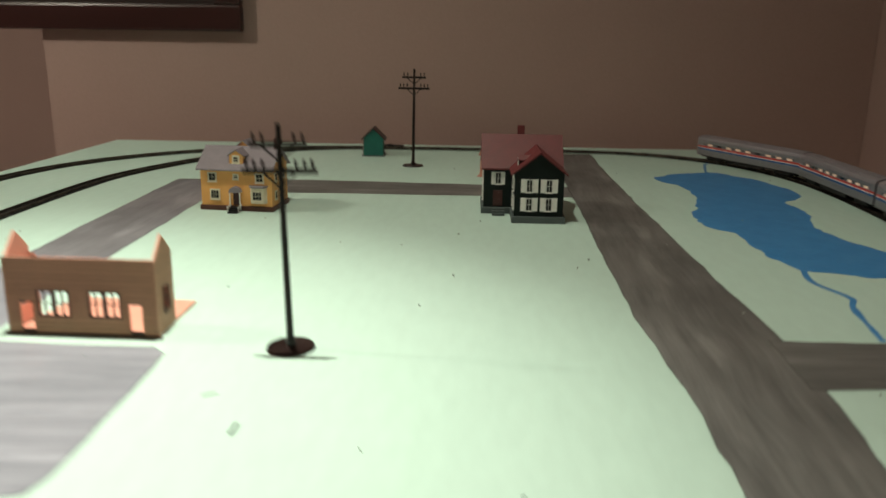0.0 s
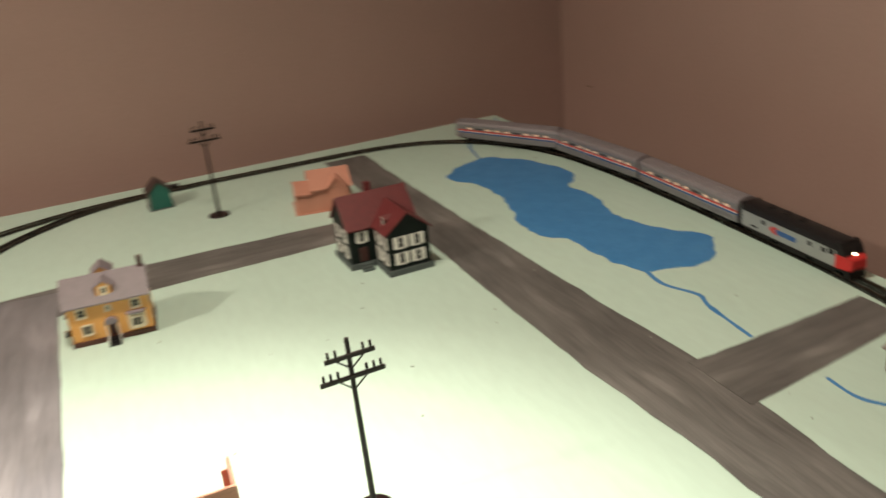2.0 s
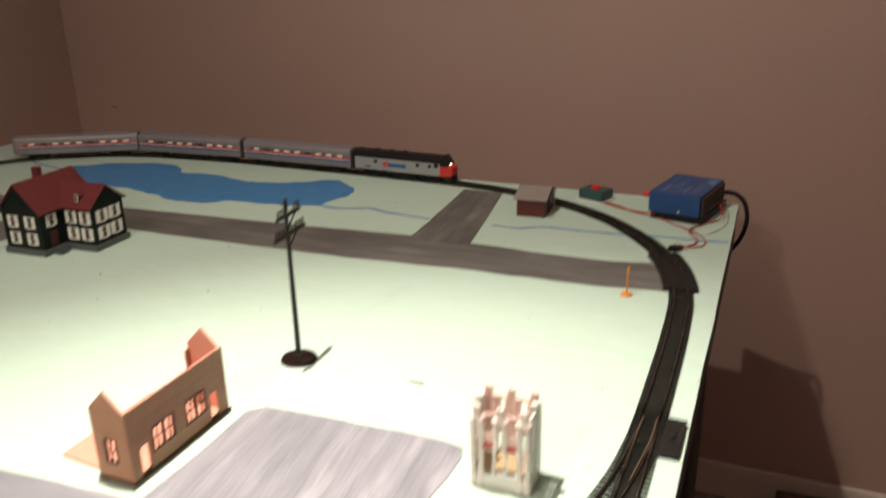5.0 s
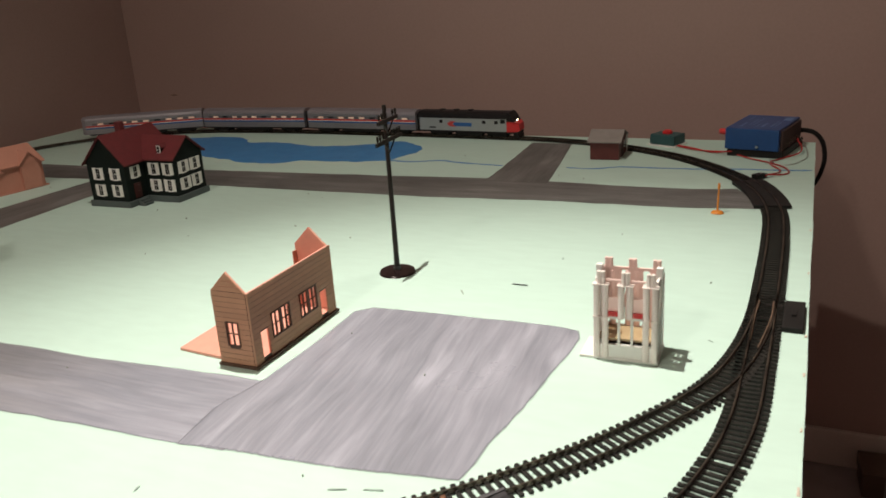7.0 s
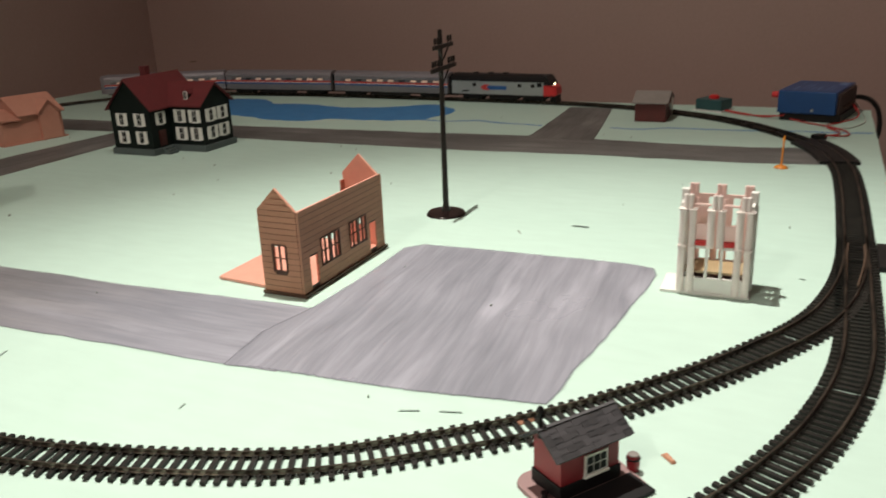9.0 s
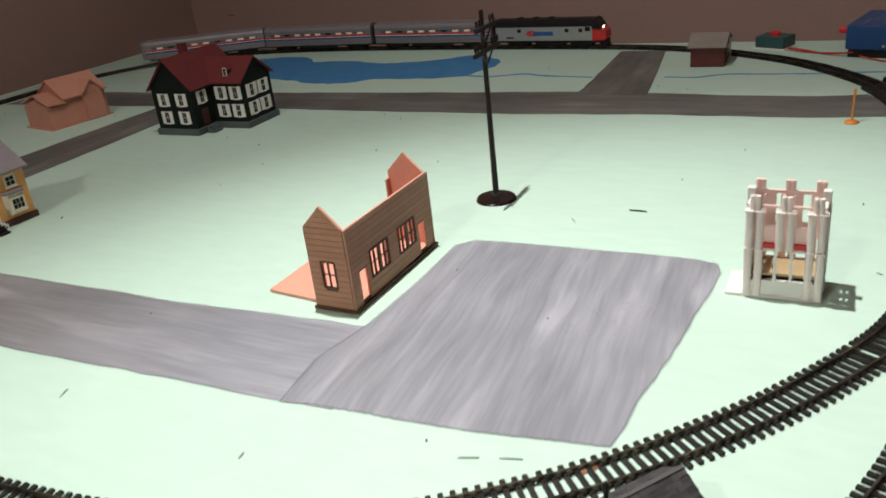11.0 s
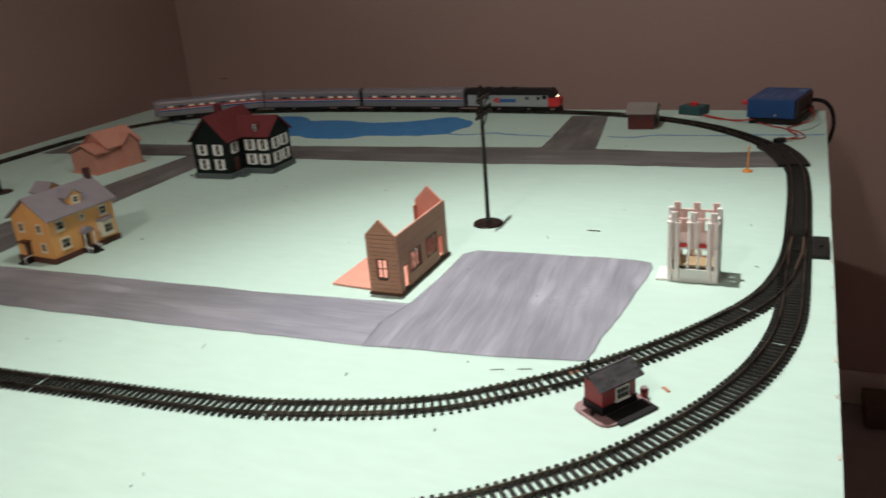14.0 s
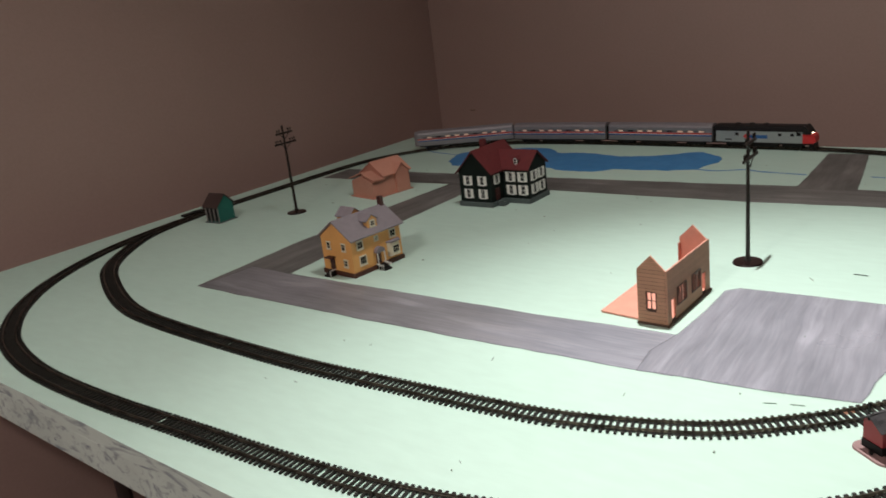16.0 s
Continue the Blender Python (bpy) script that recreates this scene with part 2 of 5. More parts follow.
STRIPERED = mat("stripe_red", (0.58, 0.05, 0.045), 0.4)
STRIPEBLUE = mat("stripe_blue", (0.02, 0.10, 0.30), 0.4)
WINLIT = mat("car_window", (0.03, 0.032, 0.036), 0.12)
BAND = mat("window_band_grey", (0.16, 0.155, 0.165), 0.4, 0.3, (0.12, 0.115, 0.12), 60)
HEAD = glow("headlight_glow", (1.0, 0.85, 0.62), 6.0)
LITWIN = glow("lit_car_window", (1.0, 0.72, 0.58), 0.06)
MAHOG = mat("mahogany", (0.035, 0.010, 0.009), 0.3, 0, (0.02, 0.007, 0.006), 20, (0.2, 1, 1), bump=0.1)
DARKPIC = mat("dark_picture", (0.02, 0.012, 0.012), 0.35, 0, (0.035, 0.02, 0.018), 6)
CARD = mat("box_card", (0.14, 0.085, 0.065), 0.6, 0, (0.07, 0.04, 0.03), 12)
CARDPALE = mat("box_print", (0.26, 0.22, 0.20), 0.55)
MARK = mat("pencil_mark", (0.30, 0.37, 0.34), 0.7)
CHIP = mat("bare_wood", (0.50, 0.24, 0.15), 0.8)
MUDDY = mat("grey_dirt", (0.34, 0.38, 0.34), 0.8)


# dull moulded plastic: little sheen
for dull in (TIE, BLACK, DKGREEN, PANE, HUTBASE, POLE, LOCOROOF):
    dull.node_tree.nodes["Principled BSDF"].inputs["Specular IOR Level"].default_value = 0.22


# ---- mesh helpers ----
def part(name, bm, material, parent=None, label="", m=None, smooth=False):
    me = bpy.data.meshes.new(name)
    bmesh.ops.recalc_face_normals(bm, faces=bm.faces)
    bm.to_mesh(me)
    bm.free()
    if smooth:
        for p in me.polygons:
            p.use_smooth = True
        me.set_sharp_from_angle(angle=radians(35))
    me.materials.append(material)
    ob = new(name, me)
    if parent:
        ob.parent = parent
    if m is not None:
        ob.matrix_basis = m
    if label:
        ob["label"] = label
    return ob


def again(ob, parent, m):
    """A piece that shares the mesh of ob."""
    o = new(ob.name.split(".")[0], ob.data)
    o.parent, o.matrix_basis = parent, m
    return o


def thing(name, m, label, category, group="", kind=""):
    ob = tagged(new(name), label, category, group, kind)
    ob.empty_display_size = 0.02
    ob.matrix_basis = m
    return ob


def box(bm, x0, x1, y0, y1, z0, z1, bevel=0.0, m=None):
    r = bmesh.ops.create_cube(bm, size=1.0)
    t = Matrix.Translation(((x0 + x1) / 2, (y0 + y1) / 2, (z0 + z1) / 2)) @ Matrix.Diagonal((abs(x1 - x0), abs(y1 - y0), abs(z1 - z0), 1))
    bmesh.ops.transform(bm, matrix=t, verts=r["verts"])
    vs = r["verts"]
    if bevel:
        es = list({e for v in vs for e in v.link_edges})
        g = bmesh.ops.bevel(bm, geom=es, offset=bevel, segments=2, profile=0.6, affect="EDGES")
        vs = list({v for f in g["faces"] for v in f.verts} | {v for v in vs if v.is_valid})
    if m is not None:
        bmesh.ops.transform(bm, matrix=m, verts=vs)
    return bm


def cube(*a, **k):
    return box(bmesh.new(), *a, **k)


def cone(bm, r0, r1, z0, z1, x=0.0, y=0.0, n=16, m=None):
    r = bmesh.ops.create_cone(bm, cap_ends=True, segments=n, radius1=r0, radius2=r1, depth=z1 - z0)
    t = Matrix.Translation((x, y, (z0 + z1) / 2))
    bmesh.ops.transform(bm, matrix=(m @ t) if m is not None else t, verts=r["verts"])
    return bm


def prism(bm, profile, y0, y1, m=None):
    """A profile in x and z, drawn out along y."""
    a = [bm.verts.new((x, y0, z)) for x, z in profile]
    b = [bm.verts.new((x, y1, z)) for x, z in profile]
    n = len(profile)
    bm.faces.new(a)
    bm.faces.new(b[::-1])
    for i in range(n):
        j = (i + 1) % n
        bm.faces.new((a[j], a[i], b[i], b[j]))
    if m is not None:
        bmesh.ops.transform(bm, matrix=m, verts=a + b)
    return bm


def tube(name, pts, r, material, parent=None, label="", n=6):
    cu = bpy.data.curves.new(name, "CURVE")
    cu.dimensions, cu.bevel_depth, cu.bevel_resolution, cu.resolution_u = "3D", r, 2, n
    cu.use_fill_caps = True
    s = cu.splines.new("BEZIER")
    s.bezier_points.add(len(pts) - 1)
    for p, c in zip(s.bezier_points, pts):
        p.co, p.handle_left_type, p.handle_right_type = c, "AUTO", "AUTO"
    cu.materials.append(material)
    ob = new(name, cu)
    if parent:
        ob.parent = parent
    if label:
        ob["label"] = label
    return ob


def spline(pts, closed=False, step=0.004):
    """Points along a smooth line, evenly spaced."""
    p = [np.array(q, float) for q in pts]
    n = len(p)
    dense = []
    for i in range(n if closed else n - 1):
        if closed:
            a, b, c, d = p[i - 1], p[i], p[(i + 1) % n], p[(i + 2) % n]
        else:
            b, c = p[i], p[i + 1]
            a = p[i - 1] if i else 2 * b - c
            d = p[i + 2] if i + 2 < n else 2 * c - b
        for u in np.linspace(0, 1, 24, endpoint=False):
            dense.append(0.5 * (2 * b + (c - a) * u + (2 * a - 5 * b + 4 * c - d) * u * u + (3 * b - a - 3 * c + d) * u ** 3))
    dense.append(p[0] if closed else p[-1])
    dense = np.array(dense)
    s = np.r_[0, np.cumsum(np.linalg.norm(np.diff(dense, axis=0), axis=1))]
    k = max(2, int(s[-1] / step))
    at = np.linspace(0, s[-1], k + 1)
    return np.stack([np.interp(at, s, dense[:, j]) for j in range(dense.shape[1])], 1), s[-1]


def painted(name, pts, z, material, label, category, turn=0.0, wobble=0.0015, smooth=True, kind="structure", feather=0.007):
    """A flat patch of paint with a hand-drawn edge; its strokes run along its own x axis."""
    if smooth:
        line, _ = spline(pts, True, 0.012)
        line = line[:-1]
    else:
        line = []
        for i, a in enumerate(pts):
            b = pts[(i + 1) % len(pts)]
            k = max(1, int(math.dist(a, b) / 0.02))
            line += [(a[0] + (b[0] - a[0]) * j / k, a[1] + (b[1] - a[1]) * j / k) for j in range(k)]
    cx, cy = np.mean(np.array(line), 0)
    m = pose(cx, cy, 0, 0, 0, turn)
    inv = m.inverted()
    bm = bmesh.new()
    cover = bm.verts.layers.float.new("cover")
    ring = []
    for x, y in line:
        w = noise.noise_vector(Vector((x * 28, y * 28, z * 900))) * wobble + noise.noise_vector(Vector((x * 90, y * 90, 3))) * wobble * 0.55
        ring.append(inv @ Vector((x + w.x, y + w.y, 0)))
    lo = [bm.verts.new((v.x, v.y, -0.0004)) for v in ring]
    hi = [bm.verts.new((v.x, v.y, z)) for v in ring]
    turned = sum(a.x * b.y - b.x * a.y for a, b in zip(ring, ring[1:] + ring[:1]))
    inner = []
    for i, v in enumerate(ring):
        d = ring[(i + 1) % len(ring)] - ring[i - 1]
        d.normalize()
        side = Vector((-d.y, d.x, 0)) * (feather if turned > 0 else -feather)
        inner.append(bm.verts.new((v.x + side.x, v.y + side.y, z)))
        inner[-1][cover] = 1.0
    bm.faces.new(inner)
    for i in range(len(ring)):
        j = (i + 1) % len(ring)
        bm.faces.new((hi[i], hi[j], inner[j], inner[i]))
        bm.faces.new((lo[i], lo[j], hi[j], hi[i]))
    bmesh.ops.triangulate(bm, faces=bm.faces)
    ob = part(name, bm, material, m=m)
    return tagged(ob, label, category, kind=kind)


def ribbon(name, pts, width, z, material, label, category):
    line, _ = spline(pts, False, 0.008)
    t = np.gradient(line, axis=0)
    t /= np.linalg.norm(t, axis=1)[:, None]
    nn = np.stack([-t[:, 1], t[:, 0]], 1)
    bm = bmesh.new()
    a, b = [], []
    for p, q in zip(line, nn):
        w = width * (0.75 + 0.5 * noise.noise(Vector((p[0] * 40, p[1] * 40, 1))) + 0.25)
        a.append(bm.verts.new((*(p + q * w / 2), z)))
        b.append(bm.verts.new((*(p - q * w / 2), z)))
    lo = [bm.verts.new((v.co.x, v.co.y, -0.0003)) for v in a + b[::-1]]
    rim = a + b[::-1]
    for i in range(len(a) - 1):
        bm.faces.new((a[i], b[i], b[i + 1], a[i + 1]))
    for i in range(len(rim)):
        j = (i + 1) % len(rim)
        bm.faces.new((rim[i], rim[j], lo[j], lo[i]))
    return tagged(part(name, bm, material), label, category, kind="structure")


# ---- room ----
FZ, CZ = -0.76, 1.70
XW, YW = 1.0, 1.33


def setting(name, bm, material, label, category):
    return tagged(part(name, bm, material), label, category, kind="structure")


setting("floor", cube(-2.7, 1.15, -2.7, 2.4, FZ - 0.1, FZ), FLOOR, "brown short-pile carpet floor", "floor")
setting("ceiling", cube(-2.7, 1.15, -2.7, 2.4, CZ, CZ + 0.1), CEIL, "plain off-white plaster ceiling", "ceiling")
setting("wall_east", cube(XW, XW + 0.12, -2.6, 2.3, FZ, CZ), WALL, "plain dusky pink painted wall", "wall")
setting("wall_north", cube(-0.925, XW - 0.001, YW, YW + 0.12, FZ, CZ), WALL, "dusky pink painted wall behind the table", "wall")
setting("wall_recess", cube(-2.6, XW - 0.001, 2.15, 2.27, FZ, CZ), WALL, "shaded pink wall of the recess", "wall")
setting("wall_west", cube(-2.7, -2.58, -2.6, 2.3, FZ, CZ), WALL, "plain dusky pink painted wall", "wall")
setting("wall_south", cube(-2.58, XW - 0.001, -2.7, -2.58, FZ, CZ), WALL, "plain dusky pink painted wall", "wall")
for nm, a in (("baseboard_east", (XW - 0.014, XW - 0.0005, -2.57, YW - 0.016, FZ, FZ + 0.085)), ("baseboard_north", (-0.92, XW - 0.016, YW - 0.014, YW - 0.0005, FZ, FZ + 0.085))):
    bm = cube(*a, bevel=0.004)
    setting(nm, bm, BASEB, "pale painted wooden baseboard", "baseboard")

# framed picture on the north wall
pic = thing("picture_frame", pose(-0.79, YW - 0.001, 0.47), "dark mahogany framed picture hung on the wall", "picture")
for nm, w in (("frame_rail", (-0.355, 0.355, -0.232, -0.172)), ("frame_rail", (-0.355, 0.355, 0.172, 0.232)), ("frame_stile", (-0.355, -0.295, -0.1715, 0.1715)), ("frame_stile", (0.295, 0.355, -0.1715, 0.1715))):
    part(nm, cube(w[0], w[1], -0.03, 0, w[2], w[3], bevel=0.006), MAHOG, pic)
part("picture", cube(-0.2945, 0.2945, -0.012, -0.002, -0.1715, 0.1715), DARKPIC, pic, "dark picture behind the frame")

# box on the floor by the wall
kit = thing("cardboard_box", pose(0.945, -0.73, FZ, 0, 0, -86), "brown printed cardboard box on the carpet", "box")
part("tray", cube(-0.20, 0.20, -0.045, 0.04, 0.001, 0.05, bevel=0.002), CARD, kit)
part("lid", cube(-0.203, 0.203, -0.048, 0.043, 0.028, 0.056, bevel=0.002), CARD, kit)
part("label_panel", cube(-0.16, 0.19, -0.0495, -0.0475, 0.008, 0.05), CARDPALE, kit, "pale printed panel")
for i, w in enumerate((0.009, 0.008, 0.009, 0.010)):
    part("print_bar", cube(-0.152 + i * 0.0105, -0.152 + i * 0.0105 + w, -0.0505, -0.049, 0.036, 0.045), BLACK, kit)

# ---- table ----
CORNERS = [(-0.716, -0.408), (0.726, -0.395), (0.742, 1.232), (-0.692, 1.178)]


def slab(z0, z1, inset=0.0):
    bm = bmesh.new()
    c = Vector((0.02, 0.4))
    pts = []
    for i, a in enumerate(CORNERS):
        b = CORNERS[(i + 1) % 4]
        for j in range(24):
            p = Vector(a).lerp(Vector(b), j / 24)
            d = (c - p).normalized()
            k = inset + 0.0012 * noise.noise(Vector((p.x * 22, p.y * 22, 5)))
            pts.append(p + d * k)
    lo = [bm.verts.new((p.x, p.y, z0)) for p in pts]
    hi = [bm.verts.new((p.x, p.y, z1)) for p in pts]
    bm.faces.new(hi)
    bm.faces.new(lo[::-1])
    for i in range(len(pts)):
        j = (i + 1) % len(pts)
        bm.faces.new((lo[i], lo[j], hi[j], hi[i]))
    return bm


table = thing("layout_table", pose(0, 0, FZ), "low table with a pale green painted top and scuffed sides", "table")
UP = pose(0, 0, -FZ)
top = part("tabletop", slab(-0.018, 0.0), TABLE, table, "pale mint green painted board", UP)
top.data.materials.append(TABLE_SIDE_SHADE)
top.data.materials.append(TABLE_SIDE)
# near face takes the near-black shade colour, west face the pale side paint
for f in top.data.polygons:
    if f.normal.y < -0.8:
        f.material_index = 1
    elif f.normal.x < -0.8:
        f.material_index = 2


def apron(name, a, b, material):
    a, b = Vector(a), Vector(b)
    d = (b - a).normalized()
    nrm = Vector((-d.y, d.x))
    m = Matrix(((d.x, nrm.x, 0, a.x), (d.y, nrm.y, 0, a.y), (0, 0, 1, -FZ), (0, 0, 0, 1)))
    part(name, cube(0.02, (b - a).length - 0.02, 0.001, 0.02, -0.058, -0.0185, bevel=0.0015), material, table, m=m)


# three aprons carry the painted shade, the west one the pale paint
for i, mt in enumerate((TABLE_SIDE_SHADE, TABLE_SIDE_SHADE, TABLE_SIDE_SHADE, TABLE_SIDE)):
    apron("apron", CORNERS[i], CORNERS[(i + 1) % 4], mt)
for x, y in ((-0.42, -0.3), (0.60, -0.365), (0.60, 1.08), (-0.42, 1.05)):
    bm = bmesh.new()
    cone(bm, 0.014, 0.014, 0.0, 0.70, x, y, 14)
    cone(bm, 0.018, 0.018, 0.0, 0.02, x, y, 14)
    part("leg", bm, LEG, table, "grey-brown steel tube leg", smooth=True)

# ---- paint on the table ----
painted("lake", [(0.452, 0.862), (0.50, 0.90), (0.556, 0.917), (0.60, 0.87), (0.638, 0.80), (0.648, 0.705), (0.603, 0.65), (0.606, 0.57), (0.588, 0.475), (0.614, 0.39),
                 (0.648, 0.33), (0.61, 0.272), (0.565, 0.250), (0.528, 0.266), (0.495, 0.281), (0.476, 0.33), (0.469, 0.425), (0.434, 0.50), (0.450, 0.587), (0.472, 0.65),
                 (0.474, 0.72), (0.468, 0.777), (0.442, 0.815)], 0.0003, LAKE, "bright blue painted lake on the table", "lake", wobble=0.008)
ribbon("stream", [(0.499, 0.285), (0.491, 0.231), (0.509, 0.18), (0.499, 0.149), (0.488, 0.062)], 0.006, 0.0002, LAKE, "thin blue painted stream", "stream")
ribbon("stream", [(0.492, -0.043), (0.49, -0.086), (0.509, -0.123), (0.51, -0.174), (0.514, -0.252), (0.522, -0.30), (0.523, -0.342), (0.529, -0.393)], 0.0055, 0.0002, LAKE, "thin blue painted stream", "stream")
ribbon("stream", [(0.546, 0.905), (0.556, 0.96), (0.575, 1.026), (0.625, 1.083), (0.69, 1.13), (0.728, 1.20)], 0.0045, 0.0002, LAKE, "thin blue painted stream", "stream")
painted("road", [(0.262, 1.112), (0.278, 0.70), (0.281, 0.531), (0.283, 0.29), (0.287, 0.10), (0.299, -0.05), (0.302, -0.246), (0.314, -0.338), (0.375, -0.325), (0.408, -0.304), (0.399, -0.25),
                 (0.396, -0.16), (0.404, -0.042), (0.405, 0.056), (0.393, 0.235), (0.380, 0.48), (0.370, 0.68), (0.361, 0.934), (0.357, 1.115)], 0.0004, ROAD,
        "grey brush-painted main road", "road", 90, 0.0025, False)
painted("road", [(0.39, 0.056), (0.404, 0.055), (0.668, 0.072), (0.668, -0.004), (0.404, -0.044), (0.39, -0.044)], 0.0005, ROAD, "short grey painted side road", "road", 4, 0.0018, False)
painted("road", [(-0.372, 0.722), (-0.137, 0.742), (0.18, 0.737), (0.285, 0.732), (0.285, 0.648), (0.15, 0.640), (-0.137, 0.628), (-0.271, 0.612), (-0.30, 0.60), (-0.372, 0.60)], 0.0003, ROAD,
        "grey painted cross road", "road", 0, 0.002, False)
painted("road", [(-0.374, 0.719), (-0.368, 0.40), (-0.362, 0.25), (-0.356, 0.107), (-0.347, -0.045), (-0.30, -0.055), (-0.245, -0.040), (-0.252, -0.006), (-0.254, 0.05), (-0.262, 0.18), (-0.264, 0.30), (-0.268, 0.45), (-0.272, 0.612), (-0.27, 0.71)], 0.0005, ROAD2,
        "streaky grey painted road", "road", 90, 0.002, False)
painted("pavement", [(-0.108, -0.008), (-0.092, -0.022), (-0.088, -0.12), (-0.085, -0.205), (-0.090, -0.224), (-0.106, -0.230), (-0.215, -0.223), (-0.325, -0.212), (-0.336, -0.16), (-0.343, -0.09),
                     (-0.350, -0.006), (-0.30, 0.002), (-0.25, -0.008), (-0.18, -0.010)], 0.0006, LOT, "lilac grey painted parking lot with streaks", "parking lot", 6, 0.0022, False, feather=0.008)

# ---- track ----
OUTER = [(0.20, -0.363), (0.05, -0.366), (-0.10, -0.367), (-0.21, -0.365), (-0.29, -0.351), (-0.355, -0.327), (-0.41, -0.297), (-0.455, -0.266), (-0.49, -0.233), (-0.535, -0.18), (-0.582, -0.10),
         (-0.615, -0.01), (-0.636, 0.08), (-0.649, 0.20), (-0.656, 0.331), (-0.664, 0.47), (-0.664, 0.60), (-0.655, 0.69), (-0.634, 0.78), (-0.603, 0.85), (-0.553, 0.925), (-0.478, 1.0),
         (-0.38, 1.062), (-0.28, 1.102), (-0.17, 1.124), (0.0, 1.136), (0.16, 1.138), (0.33, 1.138), (0.435, 1.126), (0.54, 1.08), (0.635, 0.985), (0.69, 0.85), (0.710, 0.70),
         (0.713, 0.50), (0.707, 0.30), (0.698, 0.13), (0.682, 0.01), (0.645, -0.10), (0.578, -0.205), (0.49, -0.283), (0.405, -0.330), (0.31, -0.355)]
INNER = [(0.03, -0.3665), (-0.03, -0.3655), (-0.09, -0.360), (-0.149, -0.347), (-0.20, -0.324), (-0.270, -0.280), (-0.340, -0.222), (-0.387, -0.170), (-0.431, -0.105), (-0.467, 0.004), (-0.480, 0.095),
         (-0.488, 0.198), (-0.497, 0.33), (-0.498, 0.478), (-0.494, 0.62), (-0.481, 0.73), (-0.440, 0.85), (-0.378, 0.97), (-0.29, 1.055), (-0.21, 1.102), (-0.10, 1.127), (0.0, 1.136)]
G = 0.00825
LINE, LONG = spline(OUTER, True, 0.002)


def along(line, s, step):
    """Place and heading at s metres along a line."""
    i = min(max(s / step, 0), len(line) - 1.001)
    k = int(i)
    p = line[k] + (line[k + 1] - line[k]) * (i - k)
    d = line[min(k + 2, len(line) - 1)] - line[max(k - 1, 0)]
    return p, math.atan2(d[1], d[0])


def rail(line, off, closed, parent, material=RAIL):
    t = np.gradient(line, axis=0)
    if closed:
        t[0] = t[-1] = line[1] - line[-2]
    t /= np.linalg.norm(t, axis=1)[:, None]
    nn = np.stack([-t[:, 1], t[:, 0]], 1)
    prof = ((-0.0009, 0.0019), (-0.0009, 0.0024), (-0.0005, 0.0027), (-0.0006, 0.0044), (0.0006, 0.0044), (0.0005, 0.0027), (0.0009, 0.0024), (0.0009, 0.0019))
    verts, faces = [], []
    for p, q in zip(line, nn):
        for a, z in prof:
            verts.append((*(p + q * (off + a)), z))
    k = len(prof)
    for i in range(len(line) - 1):
        for j in range(k):
            faces.append((i * k + j, i * k + (j + 1) % k, (i + 1) * k + (j + 1) % k, (i + 1) * k + j))
    me = bpy.data.meshes.new("rail")
    me.from_pydata(verts, [], faces)
    me.materials.append(material)
    ob = new("rail", me)
    ob.parent = parent
    return ob


def tie_mesh():
    bm = bmesh.new()
    box(bm, -0.0014, 0.0014, -0.0150, 0.0150, 0.0002, 0.0022)
    for sy in (-1, 1):
        for d in (-0.0021, 0.0021):
            box(bm, -0.0006, 0.0006, sy * G + d - 0.0007, sy * G + d + 0.0007, 0.0021, 0.0030)
    return bm


def loop(name, pts, closed, label, near):
    tr = thing(name, pose(0, 0, 0), label, "model track")
    line, length = spline(pts, closed, 0.004)
    step = length / (len(line) - 1)
    rail(line, -G, closed, tr)
    rail(line, G, closed, tr)
    n = int(length / 0.0065)
    first, made = None, 0
    tmp = tie_mesh()
    tv = [v.co.copy() for v in tmp.verts]
    tmp.verts.index_update()
    tf = [[v.index for v in f.verts] for f in tmp.faces]
    tmp.free()
    verts, faces = [], []
    for i in range(n):
        s = (i + 0.5) * length / n
        d = s % 0.2286
        s += 0.0006 if d < 0.0065 else -0.0006 if d > 0.2221 else 0.0
        p, a = along(line, s, step)
        m = pose(p[0], p[1], 0, 0, 0, math.degrees(a))
        if near(p) and made < 290:
            made += 1
            if first is None:
                first = part("sleeper", tie_mesh(), TIE, tr, m=m)
            else:
                again(first, tr, m)
        else:
            k = len(verts)
            verts += [m @ v for v in tv]
            faces += [[k + q for q in f] for f in tf]
        # moulded web between two sleepers
        k = len(verts)
        for off in (-G, G):
            for dx, dy in ((-0.0033, -0.0012), (0.0033, -0.0012), (0.0033, 0.0012), (-0.0033, 0.0012)):
                verts.append(m @ Vector((dx, off + dy, 0.0012)))
        faces += [(k, k + 1, k + 2, k + 3), (k + 4, k + 5, k + 6, k + 7)]
    me = bpy.data.meshes.new("sleeper_run")
    me.from_pydata([tuple(v) for v in verts], [], faces)
    me.materials.append(TIE)
    ob = new("sleeper_run", me)
    ob.parent = tr
    tagged(ob, kind="stuff")
    return tr, line, step


outer_track, OL, OS = loop("track_loop", OUTER, True, "black sectional model track with tarnished rails, oval loop", lambda p: p[0] < 0.05 and p[1] < 0.75)
inner_track, IL, IS = loop("track_siding", INNER, False, "black sectional model track with tarnished rails, inner siding", lambda p: p[1] < 1.0 and p[0] < -0.08)


